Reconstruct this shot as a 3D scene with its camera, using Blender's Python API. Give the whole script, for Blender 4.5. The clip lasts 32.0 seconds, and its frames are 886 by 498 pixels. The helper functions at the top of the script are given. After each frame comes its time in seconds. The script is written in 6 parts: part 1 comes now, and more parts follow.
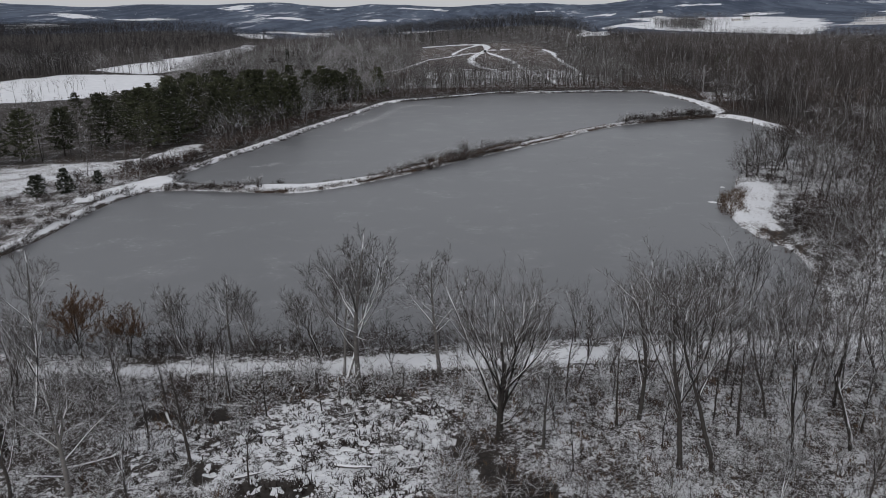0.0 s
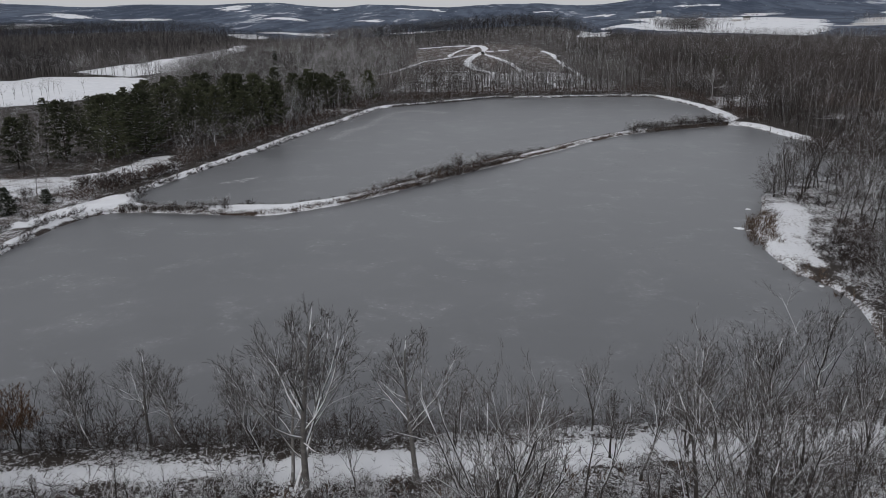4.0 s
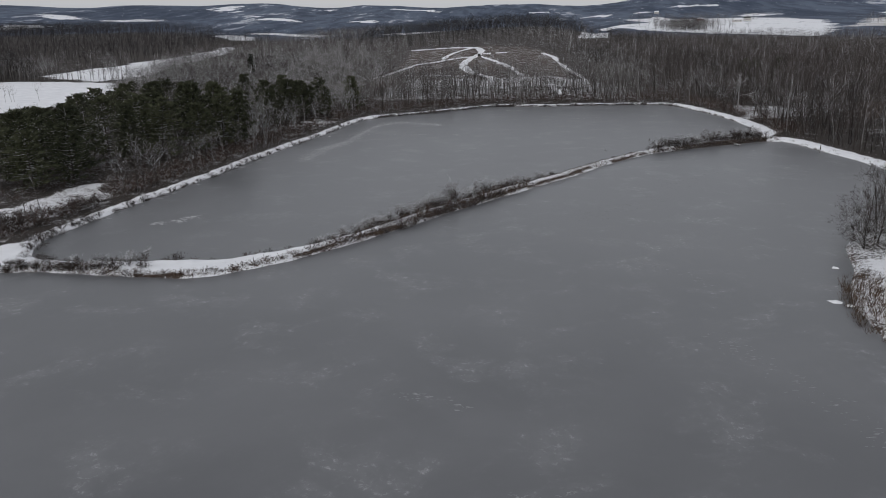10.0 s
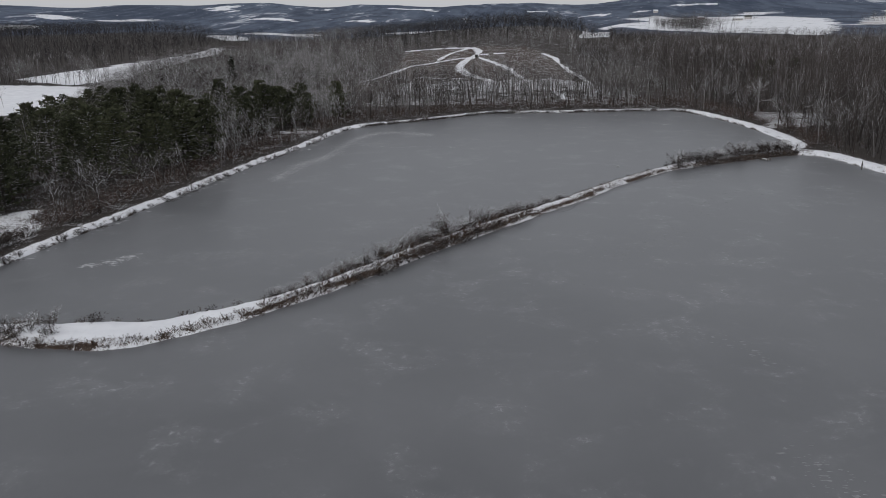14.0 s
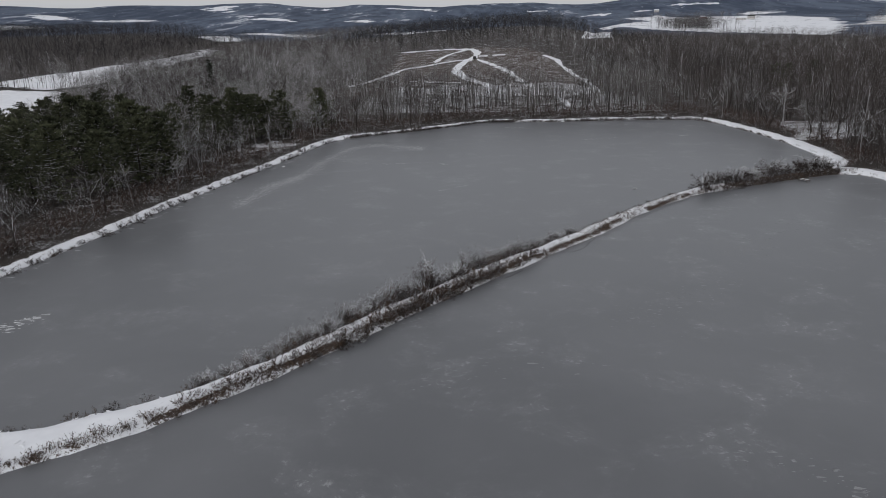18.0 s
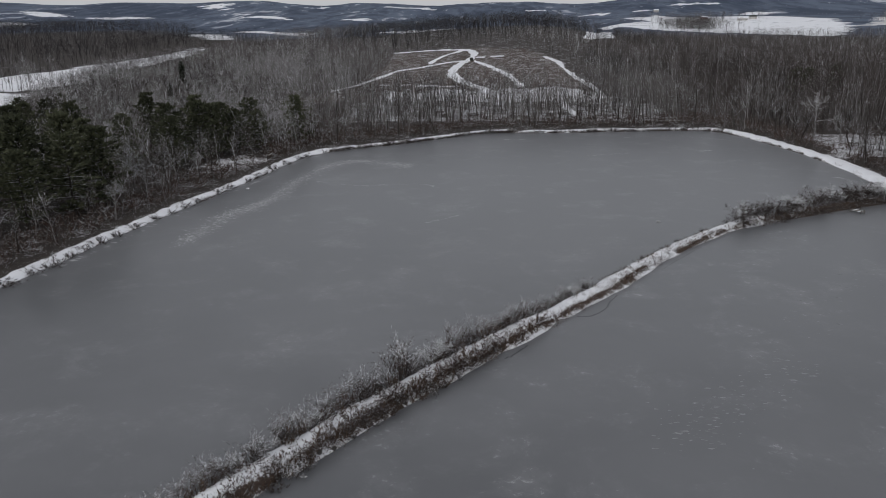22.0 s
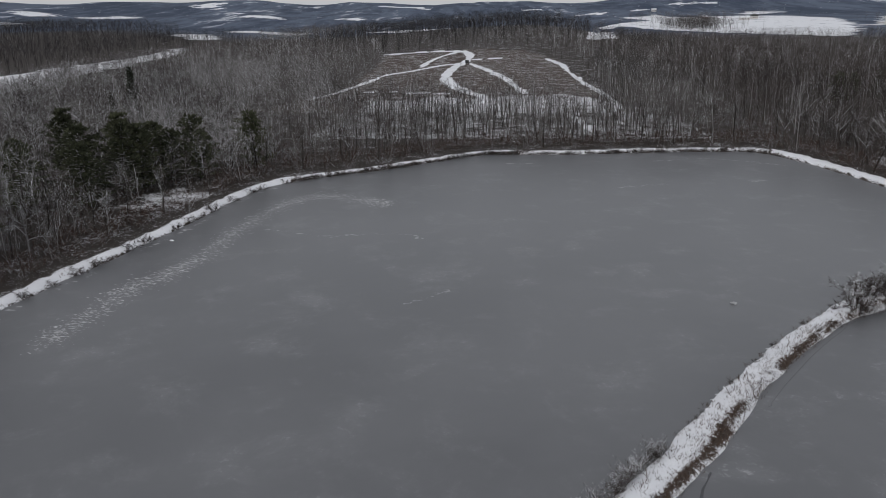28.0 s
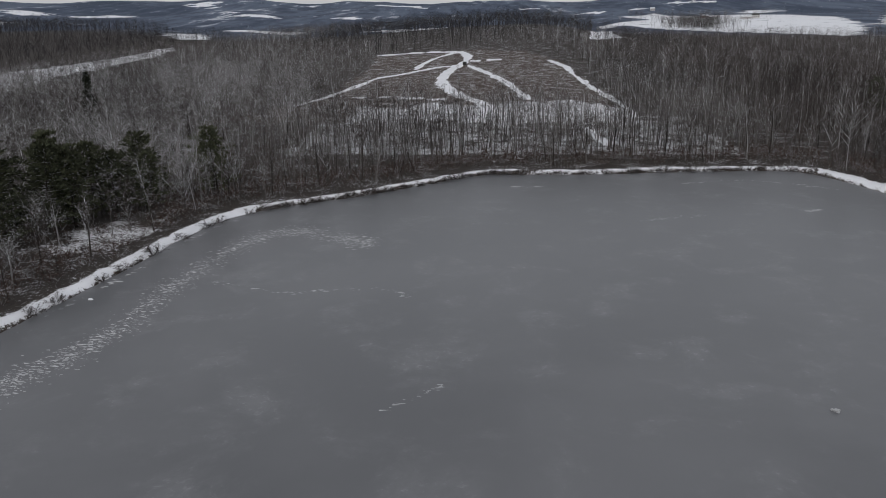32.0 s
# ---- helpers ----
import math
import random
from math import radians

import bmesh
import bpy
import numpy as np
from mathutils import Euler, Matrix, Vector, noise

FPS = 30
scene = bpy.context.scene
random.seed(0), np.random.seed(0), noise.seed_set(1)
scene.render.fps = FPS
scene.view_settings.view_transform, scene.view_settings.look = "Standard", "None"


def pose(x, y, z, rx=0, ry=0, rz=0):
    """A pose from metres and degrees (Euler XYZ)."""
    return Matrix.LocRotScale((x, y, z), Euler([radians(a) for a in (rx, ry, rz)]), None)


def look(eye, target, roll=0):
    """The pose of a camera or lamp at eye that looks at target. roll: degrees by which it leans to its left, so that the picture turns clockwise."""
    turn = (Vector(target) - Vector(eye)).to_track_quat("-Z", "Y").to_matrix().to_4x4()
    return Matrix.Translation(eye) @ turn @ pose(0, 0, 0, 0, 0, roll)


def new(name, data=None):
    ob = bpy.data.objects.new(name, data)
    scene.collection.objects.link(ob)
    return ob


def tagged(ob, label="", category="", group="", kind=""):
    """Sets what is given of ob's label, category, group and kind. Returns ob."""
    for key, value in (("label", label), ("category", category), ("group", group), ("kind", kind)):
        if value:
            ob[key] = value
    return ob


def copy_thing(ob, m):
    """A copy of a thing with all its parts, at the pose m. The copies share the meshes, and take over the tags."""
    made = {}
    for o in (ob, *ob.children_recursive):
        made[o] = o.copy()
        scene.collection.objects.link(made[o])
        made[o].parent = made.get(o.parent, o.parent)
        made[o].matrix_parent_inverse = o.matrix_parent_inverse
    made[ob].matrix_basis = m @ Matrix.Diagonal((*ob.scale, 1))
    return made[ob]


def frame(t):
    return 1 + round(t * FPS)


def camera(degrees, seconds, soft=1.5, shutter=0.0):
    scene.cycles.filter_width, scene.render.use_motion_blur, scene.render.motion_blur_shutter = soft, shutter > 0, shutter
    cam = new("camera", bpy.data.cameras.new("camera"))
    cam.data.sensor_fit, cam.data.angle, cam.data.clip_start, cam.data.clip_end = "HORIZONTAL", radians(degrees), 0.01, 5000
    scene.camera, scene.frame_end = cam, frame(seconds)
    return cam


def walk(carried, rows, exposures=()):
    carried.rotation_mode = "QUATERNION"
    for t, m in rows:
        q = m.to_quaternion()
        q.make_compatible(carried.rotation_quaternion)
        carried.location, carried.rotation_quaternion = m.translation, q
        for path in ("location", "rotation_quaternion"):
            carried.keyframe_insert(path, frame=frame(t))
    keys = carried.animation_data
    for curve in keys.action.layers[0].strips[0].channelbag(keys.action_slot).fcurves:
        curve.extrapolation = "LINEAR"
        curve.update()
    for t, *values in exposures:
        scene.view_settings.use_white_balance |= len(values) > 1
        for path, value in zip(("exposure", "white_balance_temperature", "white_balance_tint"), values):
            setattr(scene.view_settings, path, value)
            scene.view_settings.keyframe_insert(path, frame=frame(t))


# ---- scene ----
cam = camera(60.0, 32.0, soft=0.45)

# seconds, eye, target, roll
PATH = [
    (0, (0.632, 10.877, 36.521), (0.503, 12.785, 35.934), -0.8),
    (1, (0.462, 14.652, 36.526), (0.333, 16.559, 35.938), -0.8),
    (2, (0.491, 19.462, 36.540), (0.363, 21.370, 35.952), -0.9),
    (3, (1.001, 24.989, 36.444), (0.875, 26.897, 35.858), -0.8),
    (6, (0.792, 42.315, 36.081), (0.671, 44.224, 35.495), -0.8),
    (7, (0.702, 48.745, 35.830), (0.581, 50.654, 35.245), -0.9),
    (8, (0.327, 55.301, 35.628), (0.209, 57.211, 35.045), -0.9),
    (9, (-0.037, 61.807, 35.539), (-0.152, 63.716, 34.954), -0.8),
    (10, (-0.106, 68.279, 35.554), (-0.220, 70.188, 34.970), -0.8),
    (11, (-0.168, 74.289, 35.580), (-0.283, 76.198, 34.995), -0.9),
    (12, (-0.147, 80.400, 35.650), (-0.262, 82.308, 35.063), -0.9),
    (13, (-0.028, 86.628, 35.598), (-0.140, 88.537, 35.011), -0.9),
    (14, (0.113, 93.002, 35.488), (0.003, 94.911, 34.902), -0.9),
    (17, (0.373, 111.722, 35.343), (0.264, 113.631, 34.757), -1.0),
    (18, (0.787, 118.634, 35.316), (0.677, 120.543, 34.730), -1.0),
    (19, (1.094, 125.529, 35.315), (0.984, 127.437, 34.728), -0.9),
    (20, (1.106, 132.030, 35.375), (0.999, 133.938, 34.787), -1.0),
    (21, (1.061, 138.597, 35.365), (0.959, 140.506, 34.776), -0.8),
    (22, (1.188, 145.170, 35.281), (1.085, 147.079, 34.692), -0.7),
    (23, (1.047, 151.674, 35.080), (0.944, 153.583, 34.491), -0.7),
    (24, (0.763, 158.580, 34.903), (0.661, 160.489, 34.314), -0.8),
    (25, (0.542, 165.358, 34.745), (0.441, 167.267, 34.157), -0.9),
    (28, (0.466, 186.578, 34.573), (0.374, 188.487, 33.983), -0.7),
    (29, (0.308, 193.786, 34.481), (0.218, 195.694, 33.889), -0.7),
    (30, (0.062, 200.589, 34.412), (-0.025, 202.497, 33.819), -0.7),
    (31, (-0.134, 207.167, 34.361), (-0.221, 209.076, 33.770), -0.8),
    (32, (-0.153, 213.894, 34.276), (-0.238, 215.802, 33.684), -0.7),
]
walk(cam, [(t, look(eye, target, roll)) for t, eye, target, roll in PATH])

# ---------------------------------------------------------------- sky and light: a bright, even overcast
SUN_ELEVATION, SUN_AZIMUTH = 38.0, 205.0
world = bpy.data.worlds.new("overcast_sky")
scene.world = world
world.use_nodes = True
wn = world.node_tree.nodes
wn.clear()
w_out = wn.new("ShaderNodeOutputWorld")
w_bg = wn.new("ShaderNodeBackground")
w_sky = wn.new("ShaderNodeTexSky")
w_sky.sky_type = "NISHITA"
w_sky.sun_disc = False
w_sky.sun_elevation = radians(SUN_ELEVATION)
w_sky.sun_rotation = radians(SUN_AZIMUTH)
w_sky.air_density = 1.0
w_sky.dust_density = 1.5
w_hsv = wn.new("ShaderNodeHueSaturation")
w_hsv.inputs["Saturation"].default_value = 0.36
w_bg.inputs["Strength"].default_value = 0.095
world.node_tree.links.new(w_sky.outputs["Color"], w_hsv.inputs["Color"])
w_cloud = wn.new("ShaderNodeMix")
w_cloud.data_type = "RGBA"
w_cloud.inputs[0].default_value = 0.65
w_cloud.inputs[7].default_value = (5.6, 5.70, 6.12, 1)
world.node_tree.links.new(w_hsv.outputs["Color"], w_cloud.inputs[6])
world.node_tree.links.new(w_cloud.outputs[2], w_bg.inputs["Color"])
world.node_tree.links.new(w_bg.outputs["Background"], w_out.inputs["Surface"])

sun = new("sun", bpy.data.lights.new("sun", "SUN"))
sun.data.energy = 0.8
sun.data.angle = radians(40)
sun.data.color = (1.0, 0.98, 0.96)
_az, _el = radians(SUN_AZIMUTH), radians(SUN_ELEVATION)
sun.matrix_world = look((60, 100, 120), (60 - 100 * math.sin(_az) * math.cos(_el), 100 - 100 * math.cos(_az) * math.cos(_el), 120 - 100 * math.sin(_el)))
scene.view_settings.exposure = 0.16

# ---------------------------------------------------------------- materials
class Nodes:
    """Short hand for one node material."""

    def __init__(self, name, roughness=0.9, specular=0.2):
        self.mat = bpy.data.materials.new(name)
        self.mat.use_nodes = True
        self.tree = self.mat.node_tree
        self.bsdf = self.tree.nodes["Principled BSDF"]
        self.bsdf.inputs["Roughness"].default_value = roughness
        self.bsdf.inputs["Specular IOR Level"].default_value = specular

    def node(self, kind, **inputs):
        n = self.tree.nodes.new(kind)
        for key, value in inputs.items():
            self.put(n, key.replace("_", " "), value)
        return n

    def put(self, n, key, value):
        socket = n.inputs[int(key)] if key.isdigit() else n.inputs[key]
        if isinstance(value, bpy.types.NodeSocket):
            self.tree.links.new(value, socket)
        else:
            socket.default_value = value

    def noise(self, scale, detail=4.0, rough=0.6, vector=None, distortion=0.0):
        n = self.node("ShaderNodeTexNoise", Scale=scale, Detail=detail, Roughness=rough, Distortion=distortion)
        self.tree.links.new(vector if vector else self.place(), n.inputs["Vector"])
        return n.outputs["Fac"]

    def place(self):
        return self.node("ShaderNodeNewGeometry").outputs["Position"]

    def up(self):
        n = self.node("ShaderNodeSeparateXYZ", Vector=self.node("ShaderNodeNewGeometry").outputs["Normal"])
        return n.outputs["Z"]

    def island(self):
        return self.node("ShaderNodeNewGeometry").outputs["Random Per Island"]

    def object_random(self):
        return self.node("ShaderNodeObjectInfo").outputs["Random"]

    def math(self, op, a, b=0.0, c=0.0):
        n = self.tree.nodes.new("ShaderNodeMath")
        n.operation = op
        for k, v in enumerate((a, b, c)):
            self.put(n, str(k), v)
        return n.outputs[0]

    def ramp(self, value, low, high):
        n = self.tree.nodes.new("ShaderNodeMapRange")
        n.interpolation_type = "SMOOTHSTEP"
        for key, v in (("Value", value), ("From Min", low), ("From Max", high)):
            self.put(n, key, v)
        return n.outputs["Result"]

    def mix(self, factor, a, b):
        n = self.tree.nodes.new("ShaderNodeMix")
        n.data_type = "RGBA"
        for k, v in ((0, factor), (6, a if isinstance(a, bpy.types.NodeSocket) else (*a, 1)), (7, b if isinstance(b, bpy.types.NodeSocket) else (*b, 1))):
            self.put(n, str(k), v)
        return n.outputs[2]

    def attribute(self, name):
        n = self.tree.nodes.new("ShaderNodeAttribute")
        n.attribute_name = name
        return n.outputs["Color"]

    def split(self, colour):
        n = self.node("ShaderNodeSeparateColor", Color=colour)
        return n.outputs[0], n.outputs[1], n.outputs[2]

    def bump(self, height, strength=0.4, distance=0.1):
        n = self.node("ShaderNodeBump", Height=height, Strength=strength, Distance=distance)
        self.tree.links.new(n.outputs["Normal"], self.bsdf.inputs["Normal"])

    def colour(self, c):
        self.put(self.bsdf, "Base Color", c if isinstance(c, bpy.types.NodeSocket) else (*c, 1))
        return self.mat


SNOW = (0.80, 0.81, 0.83)


def ground_material():
    """Snow lying over leaf litter, dry grass or haze-tinted far woodland, by the sheet's own cover map."""
    m = Nodes("snowy_ground", 0.85, 0.15)
    snow, grass, far = m.split(m.attribute("cover"))
    fine = m.noise(2.2, 6, 0.75)
    tiny = m.noise(7.0, 4, 0.65)
    broad = m.noise(0.22, 4, 0.6)
    litter = m.mix(m.ramp(fine, 0.3, 0.7), (0.020, 0.018, 0.017), (0.060, 0.053, 0.048))
    straw = m.mix(m.ramp(tiny, 0.3, 0.7), (0.036, 0.026, 0.021), (0.108, 0.078, 0.061))
    bare = m.mix(grass, litter, straw)
    level = m.math("ADD", m.math("MULTIPLY", fine, 0.44), m.math("ADD", m.math("MULTIPLY", broad, 0.24), m.math("MULTIPLY", tiny, 0.32)))
    level = m.math("ADD", m.math("MULTIPLY", m.math("SUBTRACT", level, 0.5), 2.4), 0.5)
    lie = m.math("SUBTRACT", snow, level)
    mask = m.ramp(lie, -0.05, 0.07)
    white = m.mix(m.ramp(broad, 0.3, 0.75), (0.70, 0.71, 0.735), SNOW)
    near = m.mix(mask, bare, white)
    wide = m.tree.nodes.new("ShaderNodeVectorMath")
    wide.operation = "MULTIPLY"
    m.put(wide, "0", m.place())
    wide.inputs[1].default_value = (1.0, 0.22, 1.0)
    # Noise tones stand in for ridge shading that the even light doesn't draw.
    ridge_tone = m.math("ADD", m.math("MULTIPLY", m.noise(0.016, 7, 0.75, wide.outputs[0]), 0.5), m.math("MULTIPLY", m.noise(0.004, 4, 0.6, wide.outputs[0]), 0.5))
    # The blue haze of distance is painted into the far woods' colour.
    woods = m.mix(m.ramp(ridge_tone, 0.38, 0.62), (0.034, 0.048, 0.078), (0.100, 0.124, 0.170))
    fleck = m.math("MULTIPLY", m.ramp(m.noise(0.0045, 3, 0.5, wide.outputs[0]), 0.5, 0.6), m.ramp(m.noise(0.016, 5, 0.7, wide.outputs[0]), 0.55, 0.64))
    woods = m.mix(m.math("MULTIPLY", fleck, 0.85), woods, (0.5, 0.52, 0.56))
    rows = m.tree.nodes.new("ShaderNodeVectorMath")
    rows.operation = "MULTIPLY"
    m.put(rows, "0", m.place())
    rows.inputs[1].default_value = (0.12, 1.0, 1.0)
    stubble = m.math("MULTIPLY", m.ramp(grass, 0.45, 0.75), m.ramp(m.noise(0.03, 5, 0.7, rows.outputs[0]), 0.4, 0.6))
    field = m.mix(m.math("MULTIPLY", stubble, 0.75), white, (0.30, 0.262, 0.225))
    m.bump(m.math("ADD", m.math("MULTIPLY", mask, 0.5), m.math("MULTIPLY", fine, 0.6)), 0.5, 0.15)
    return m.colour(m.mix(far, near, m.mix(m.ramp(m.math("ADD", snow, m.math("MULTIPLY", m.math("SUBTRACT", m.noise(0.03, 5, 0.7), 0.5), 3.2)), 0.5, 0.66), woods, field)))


def ice_material(name, scuffs):
    """Grey lake ice with cloudy freezing marks and faint frost scuffs."""
    m = Nodes(name, 0.4, 0.5)
    cloud = m.noise(0.03, 5, 0.6, distortion=0.2)
    patch = m.noise(0.11, 6, 0.7, distortion=0.25)
    scuff = m.noise(1.1, 5, 0.75, distortion=0.4)
    base = m.mix(m.ramp(cloud, 0.3, 0.72), (0.096, 0.099, 0.104), (0.134, 0.137, 0.143))
    base = m.mix(m.math("MULTIPLY", m.ramp(patch, 0.48, 0.75), 0.30), base, (0.24, 0.243, 0.25))
    frost = m.math("MULTIPLY", m.ramp(patch, 0.53, 0.66), m.ramp(scuff, 0.52, 0.70))
    m.put(m.bsdf, "Roughness", m.math("ADD", 0.24, m.math("MULTIPLY", cloud, 0.22)))
    m.bump(m.math("ADD", scuff, patch), 0.05, 0.02)
    return m.colour(m.mix(m.math("MULTIPLY", frost, scuffs), base, (0.36, 0.365, 0.37)))


def bark_material(name, dark, pale, snow=0.75, edge=0.45, groups=0.0):
    """Bark, streaked and varied from stem to stem, with snow caught on what faces up."""
    m = Nodes(name, 0.9, 0.15)
    streak = m.noise(3.0, 5, 0.7)
    tone = m.math("ADD", m.math("MULTIPLY", m.island(), 0.35), m.math("MULTIPLY", m.object_random(), 0.35))
    if groups:
        tone = m.math("ADD", tone, m.math("MULTIPLY", m.math("SUBTRACT", m.noise(0.035, 3, 0.6), 0.5), groups))
    wood = m.mix(m.ramp(m.math("ADD", m.math("MULTIPLY", streak, 0.6), tone), 0.25, 0.95), dark, pale)
    lie = m.math("ADD", m.up(), m.math("MULTIPLY", m.math("SUBTRACT", m.noise(1.3, 3), 0.5), 0.6))
    cap = m.math("MULTIPLY", m.ramp(lie, edge, edge + 0.2), snow)
    m.bump(streak, 0.4, 0.03)
    return m.colour(m.mix(cap, wood, SNOW))


def leaf_material(name, dark, light, snow=0.0, edge=0.5, scale=0.8):
    m = Nodes(name, 0.85, 0.15)
    tone = m.math("ADD", m.math("MULTIPLY", m.island(), 0.6), m.math("MULTIPLY", m.object_random(), 0.4))
    leaf = m.mix(m.ramp(tone, 0.1, 0.9), dark, light)
    if snow:
        lie = m.math("ADD", m.math("ABSOLUTE", m.up()), m.math("MULTIPLY", m.math("SUBTRACT", m.noise(scale, 4), 0.5), 1.6))
        leaf = m.mix(m.math("MULTIPLY", m.ramp(lie, edge, edge + 0.3), snow), leaf, SNOW)
    return m.colour(leaf)


def plain_material(name, a, b, scale=2.0, rough=0.8, metal=0.0):
    m = Nodes(name, rough, 0.3)
    m.put(m.bsdf, "Metallic", metal)
    n = m.noise(scale, 5, 0.65)
    m.bump(n, 0.2, 0.02)
    return m.colour(m.mix(m.ramp(n, 0.3, 0.7), a, b))


M_GROUND = ground_material()
M_ICE_NORTH = ice_material("clear_lake_ice", 0.32)
M_ICE_SOUTH = ice_material("scuffed_lake_ice", 0.75)
M_BARK_PALE = bark_material("pale_bark", (0.030, 0.027, 0.025), (0.21, 0.198, 0.19), 0.95, 0.18)
M_BARK_GREY = bark_material("grey_bark", (0.014, 0.012, 0.011), (0.080, 0.072, 0.067), 0.95, 0.13)
M_BARK_DARK = bark_material("dark_bark", (0.014, 0.012, 0.011), (0.060, 0.052, 0.047), 0.8, 0.4)
M_TWIG = bark_material("twigs", (0.030, 0.026, 0.024), (0.105, 0.094, 0.088), 0.4, 0.55)
M_TWIG_DARK = bark_material("dark_twigs", (0.024, 0.019, 0.017), (0.064, 0.051, 0.046), 0.22, 0.75)
M_TWIG_RED = bark_material("russet_twigs", (0.024, 0.016, 0.013), (0.082, 0.055, 0.045), 0.35, 0.62)
M_TWIG_SNOWY = bark_material("snow_laden_twigs", (0.046, 0.040, 0.037), (0.125, 0.112, 0.106), 0.7, 0.25)
M_SNOW_TWIG = bark_material("snowed_twigs", (0.10, 0.095, 0.092), (0.42, 0.415, 0.415), 0.9, 0.1)
M_WOODS = bark_material("woodland_stems", (0.018, 0.016, 0.015), (0.150, 0.140, 0.134), 0.72, 0.47, 1.6)
M_WOODS_TWIG = bark_material("woodland_twigs", (0.016, 0.0135, 0.0125), (0.105, 0.095, 0.090), 0.5, 0.58, 2.4)
M_EAST_TWIG = bark_material("brown_woodland_twigs", (0.016, 0.0135, 0.0125), (0.068, 0.057, 0.053), 0.35, 0.65, 1.8)
M_WOODS_DARK = bark_material("dark_woodland_twigs", (0.012, 0.011, 0.0115), (0.042, 0.039, 0.040), 0.3, 0.75, 1.0)
M_FROSTED = bark_material("frosted_limbs", (0.075, 0.070, 0.068), (0.34, 0.332, 0.330), 0.8, 0.35)
M_RIME_TWIG = bark_material("rimed_twigs", (0.040, 0.036, 0.035), (0.24, 0.232, 0.230), 0.7, 0.45, 1.6)
M_PINE = leaf_material("pine_needles", (0.030, 0.034, 0.021), (0.094, 0.100, 0.060), 0.5, 1.0)
M_CEDAR = leaf_material("snowy_cedar", (0.026, 0.031, 0.023), (0.056, 0.062, 0.043), 0.8, 0.7)
M_STRAW = leaf_material("dry_straw", (0.042, 0.028, 0.020), (0.185, 0.128, 0.092), 0.7, 0.95, 2.0)
M_REED = leaf_material("dead_reeds", (0.055, 0.038, 0.028), (0.23, 0.172, 0.128), 0.75, 0.75, 2.0)
M_RUST = leaf_material("withered_leaves", (0.060, 0.035, 0.022), (0.150, 0.090, 0.055), 0.35, 0.9)
M_FROST = plain_material("frost", (0.30, 0.304, 0.31), (0.58, 0.585, 0.595), 1.2)
M_FROST_FAINT = plain_material("thin_frost", (0.18, 0.183, 0.188), (0.30, 0.305, 0.31), 1.2)
M_SNOW = plain_material("snow", (0.70, 0.71, 0.73), SNOW, 2.0)
M_ROCK = plain_material("wet_rock", (0.03, 0.028, 0.027), (0.09, 0.086, 0.083), 3.0)
M_WOOD = plain_material("weathered_wood", (0.07, 0.06, 0.052), (0.18, 0.16, 0.14), 5.0)
M_CRACK = plain_material("refrozen_ice", (0.045, 0.046, 0.050), (0.075, 0.076, 0.080), 3.0, 0.35)
M_DARKPAINT = plain_material("dark_paint", (0.02, 0.022, 0.02), (0.05, 0.05, 0.045), 4.0)
M_WALLPAINT = plain_material("barn_paint", (0.42, 0.40, 0.38), (0.6, 0.58, 0.56), 1.0)
M_REDPAINT = plain_material("red_barn_paint", (0.10, 0.035, 0.03), (0.17, 0.06, 0.05), 1.0)
M_STEEL = plain_material("galvanised_wire", (0.2, 0.2, 0.2), (0.35, 0.35, 0.35), 8.0, 0.5, 0.6)

# ---------------------------------------------------------------- the plan
# The plan below is drawn foreshortened; site() gives the true metres on the ground.
DEPTH, SKEW, RISE = 1.28246, -0.03697, 1.0312


def site(x, y):
    return x, DEPTH * y + SKEW * x



def chaikin(points, rounds=2):
    p = np.array(points, float)
    for _ in range(rounds):
        q = np.roll(p, -1, axis=0)
        p = np.stack([0.75 * p + 0.25 * q, 0.25 * p + 0.75 * q], 1).reshape(-1, 2)
    return p


def rounded_line(points, rounds=2):
    p = np.array(points, float)
    for _ in range(rounds):
        a, b = p[:-1], p[1:]
        p = np.concatenate([p[:1], np.stack([0.75 * a + 0.25 * b, 0.25 * a + 0.75 * b], 1).reshape(-1, 2), p[-1:]])
    return p


def hash2(i, j, seed):
    n = (i * 374761393 + j * 668265263 + seed * 974711) & 0x7FFFFFFF
    n = ((n ^ (n >> 13)) * 1274126177) & 0x7FFFFFFF
    return ((n ^ (n >> 16)) & 0xFFFF) / 65535.0


def value_noise(x, y, scale, seed=0):
    x, y = x / scale, y / scale
    i, j = np.floor(x).astype(np.int64), np.floor(y).astype(np.int64)
    u, v = x - i, y - j
    u, v = u * u * (3 - 2 * u), v * v * (3 - 2 * v)
    a, b = hash2(i, j, seed), hash2(i + 1, j, seed)
    c, d = hash2(i, j + 1, seed), hash2(i + 1, j + 1, seed)
    return (a * (1 - u) + b * u) * (1 - v) + (c * (1 - u) + d * u) * v


def fbm(x, y, scale, octaves=4, seed=0):
    total, amp, norm = 0.0, 1.0, 0.0
    for k in range(octaves):
        total = total + amp * value_noise(x, y, scale / 2 ** k, seed + k)
        norm += amp
        amp *= 0.5
    return total / norm


def smooth(v, a, b):
    t = np.clip((v - a) / (b - a), 0, 1)
    return t * t * (3 - 2 * t)


def inside(x, y, poly):
    odd = np.zeros(x.shape, bool)
    n = len(poly)
    for k in range(n):
        (x1, y1), (x2, y2) = poly[k], poly[(k + 1) % n]
        if y1 != y2:
            odd ^= ((y1 > y) != (y2 > y)) & (x < (x2 - x1) * (y - y1) / (y2 - y1) + x1)
    return odd


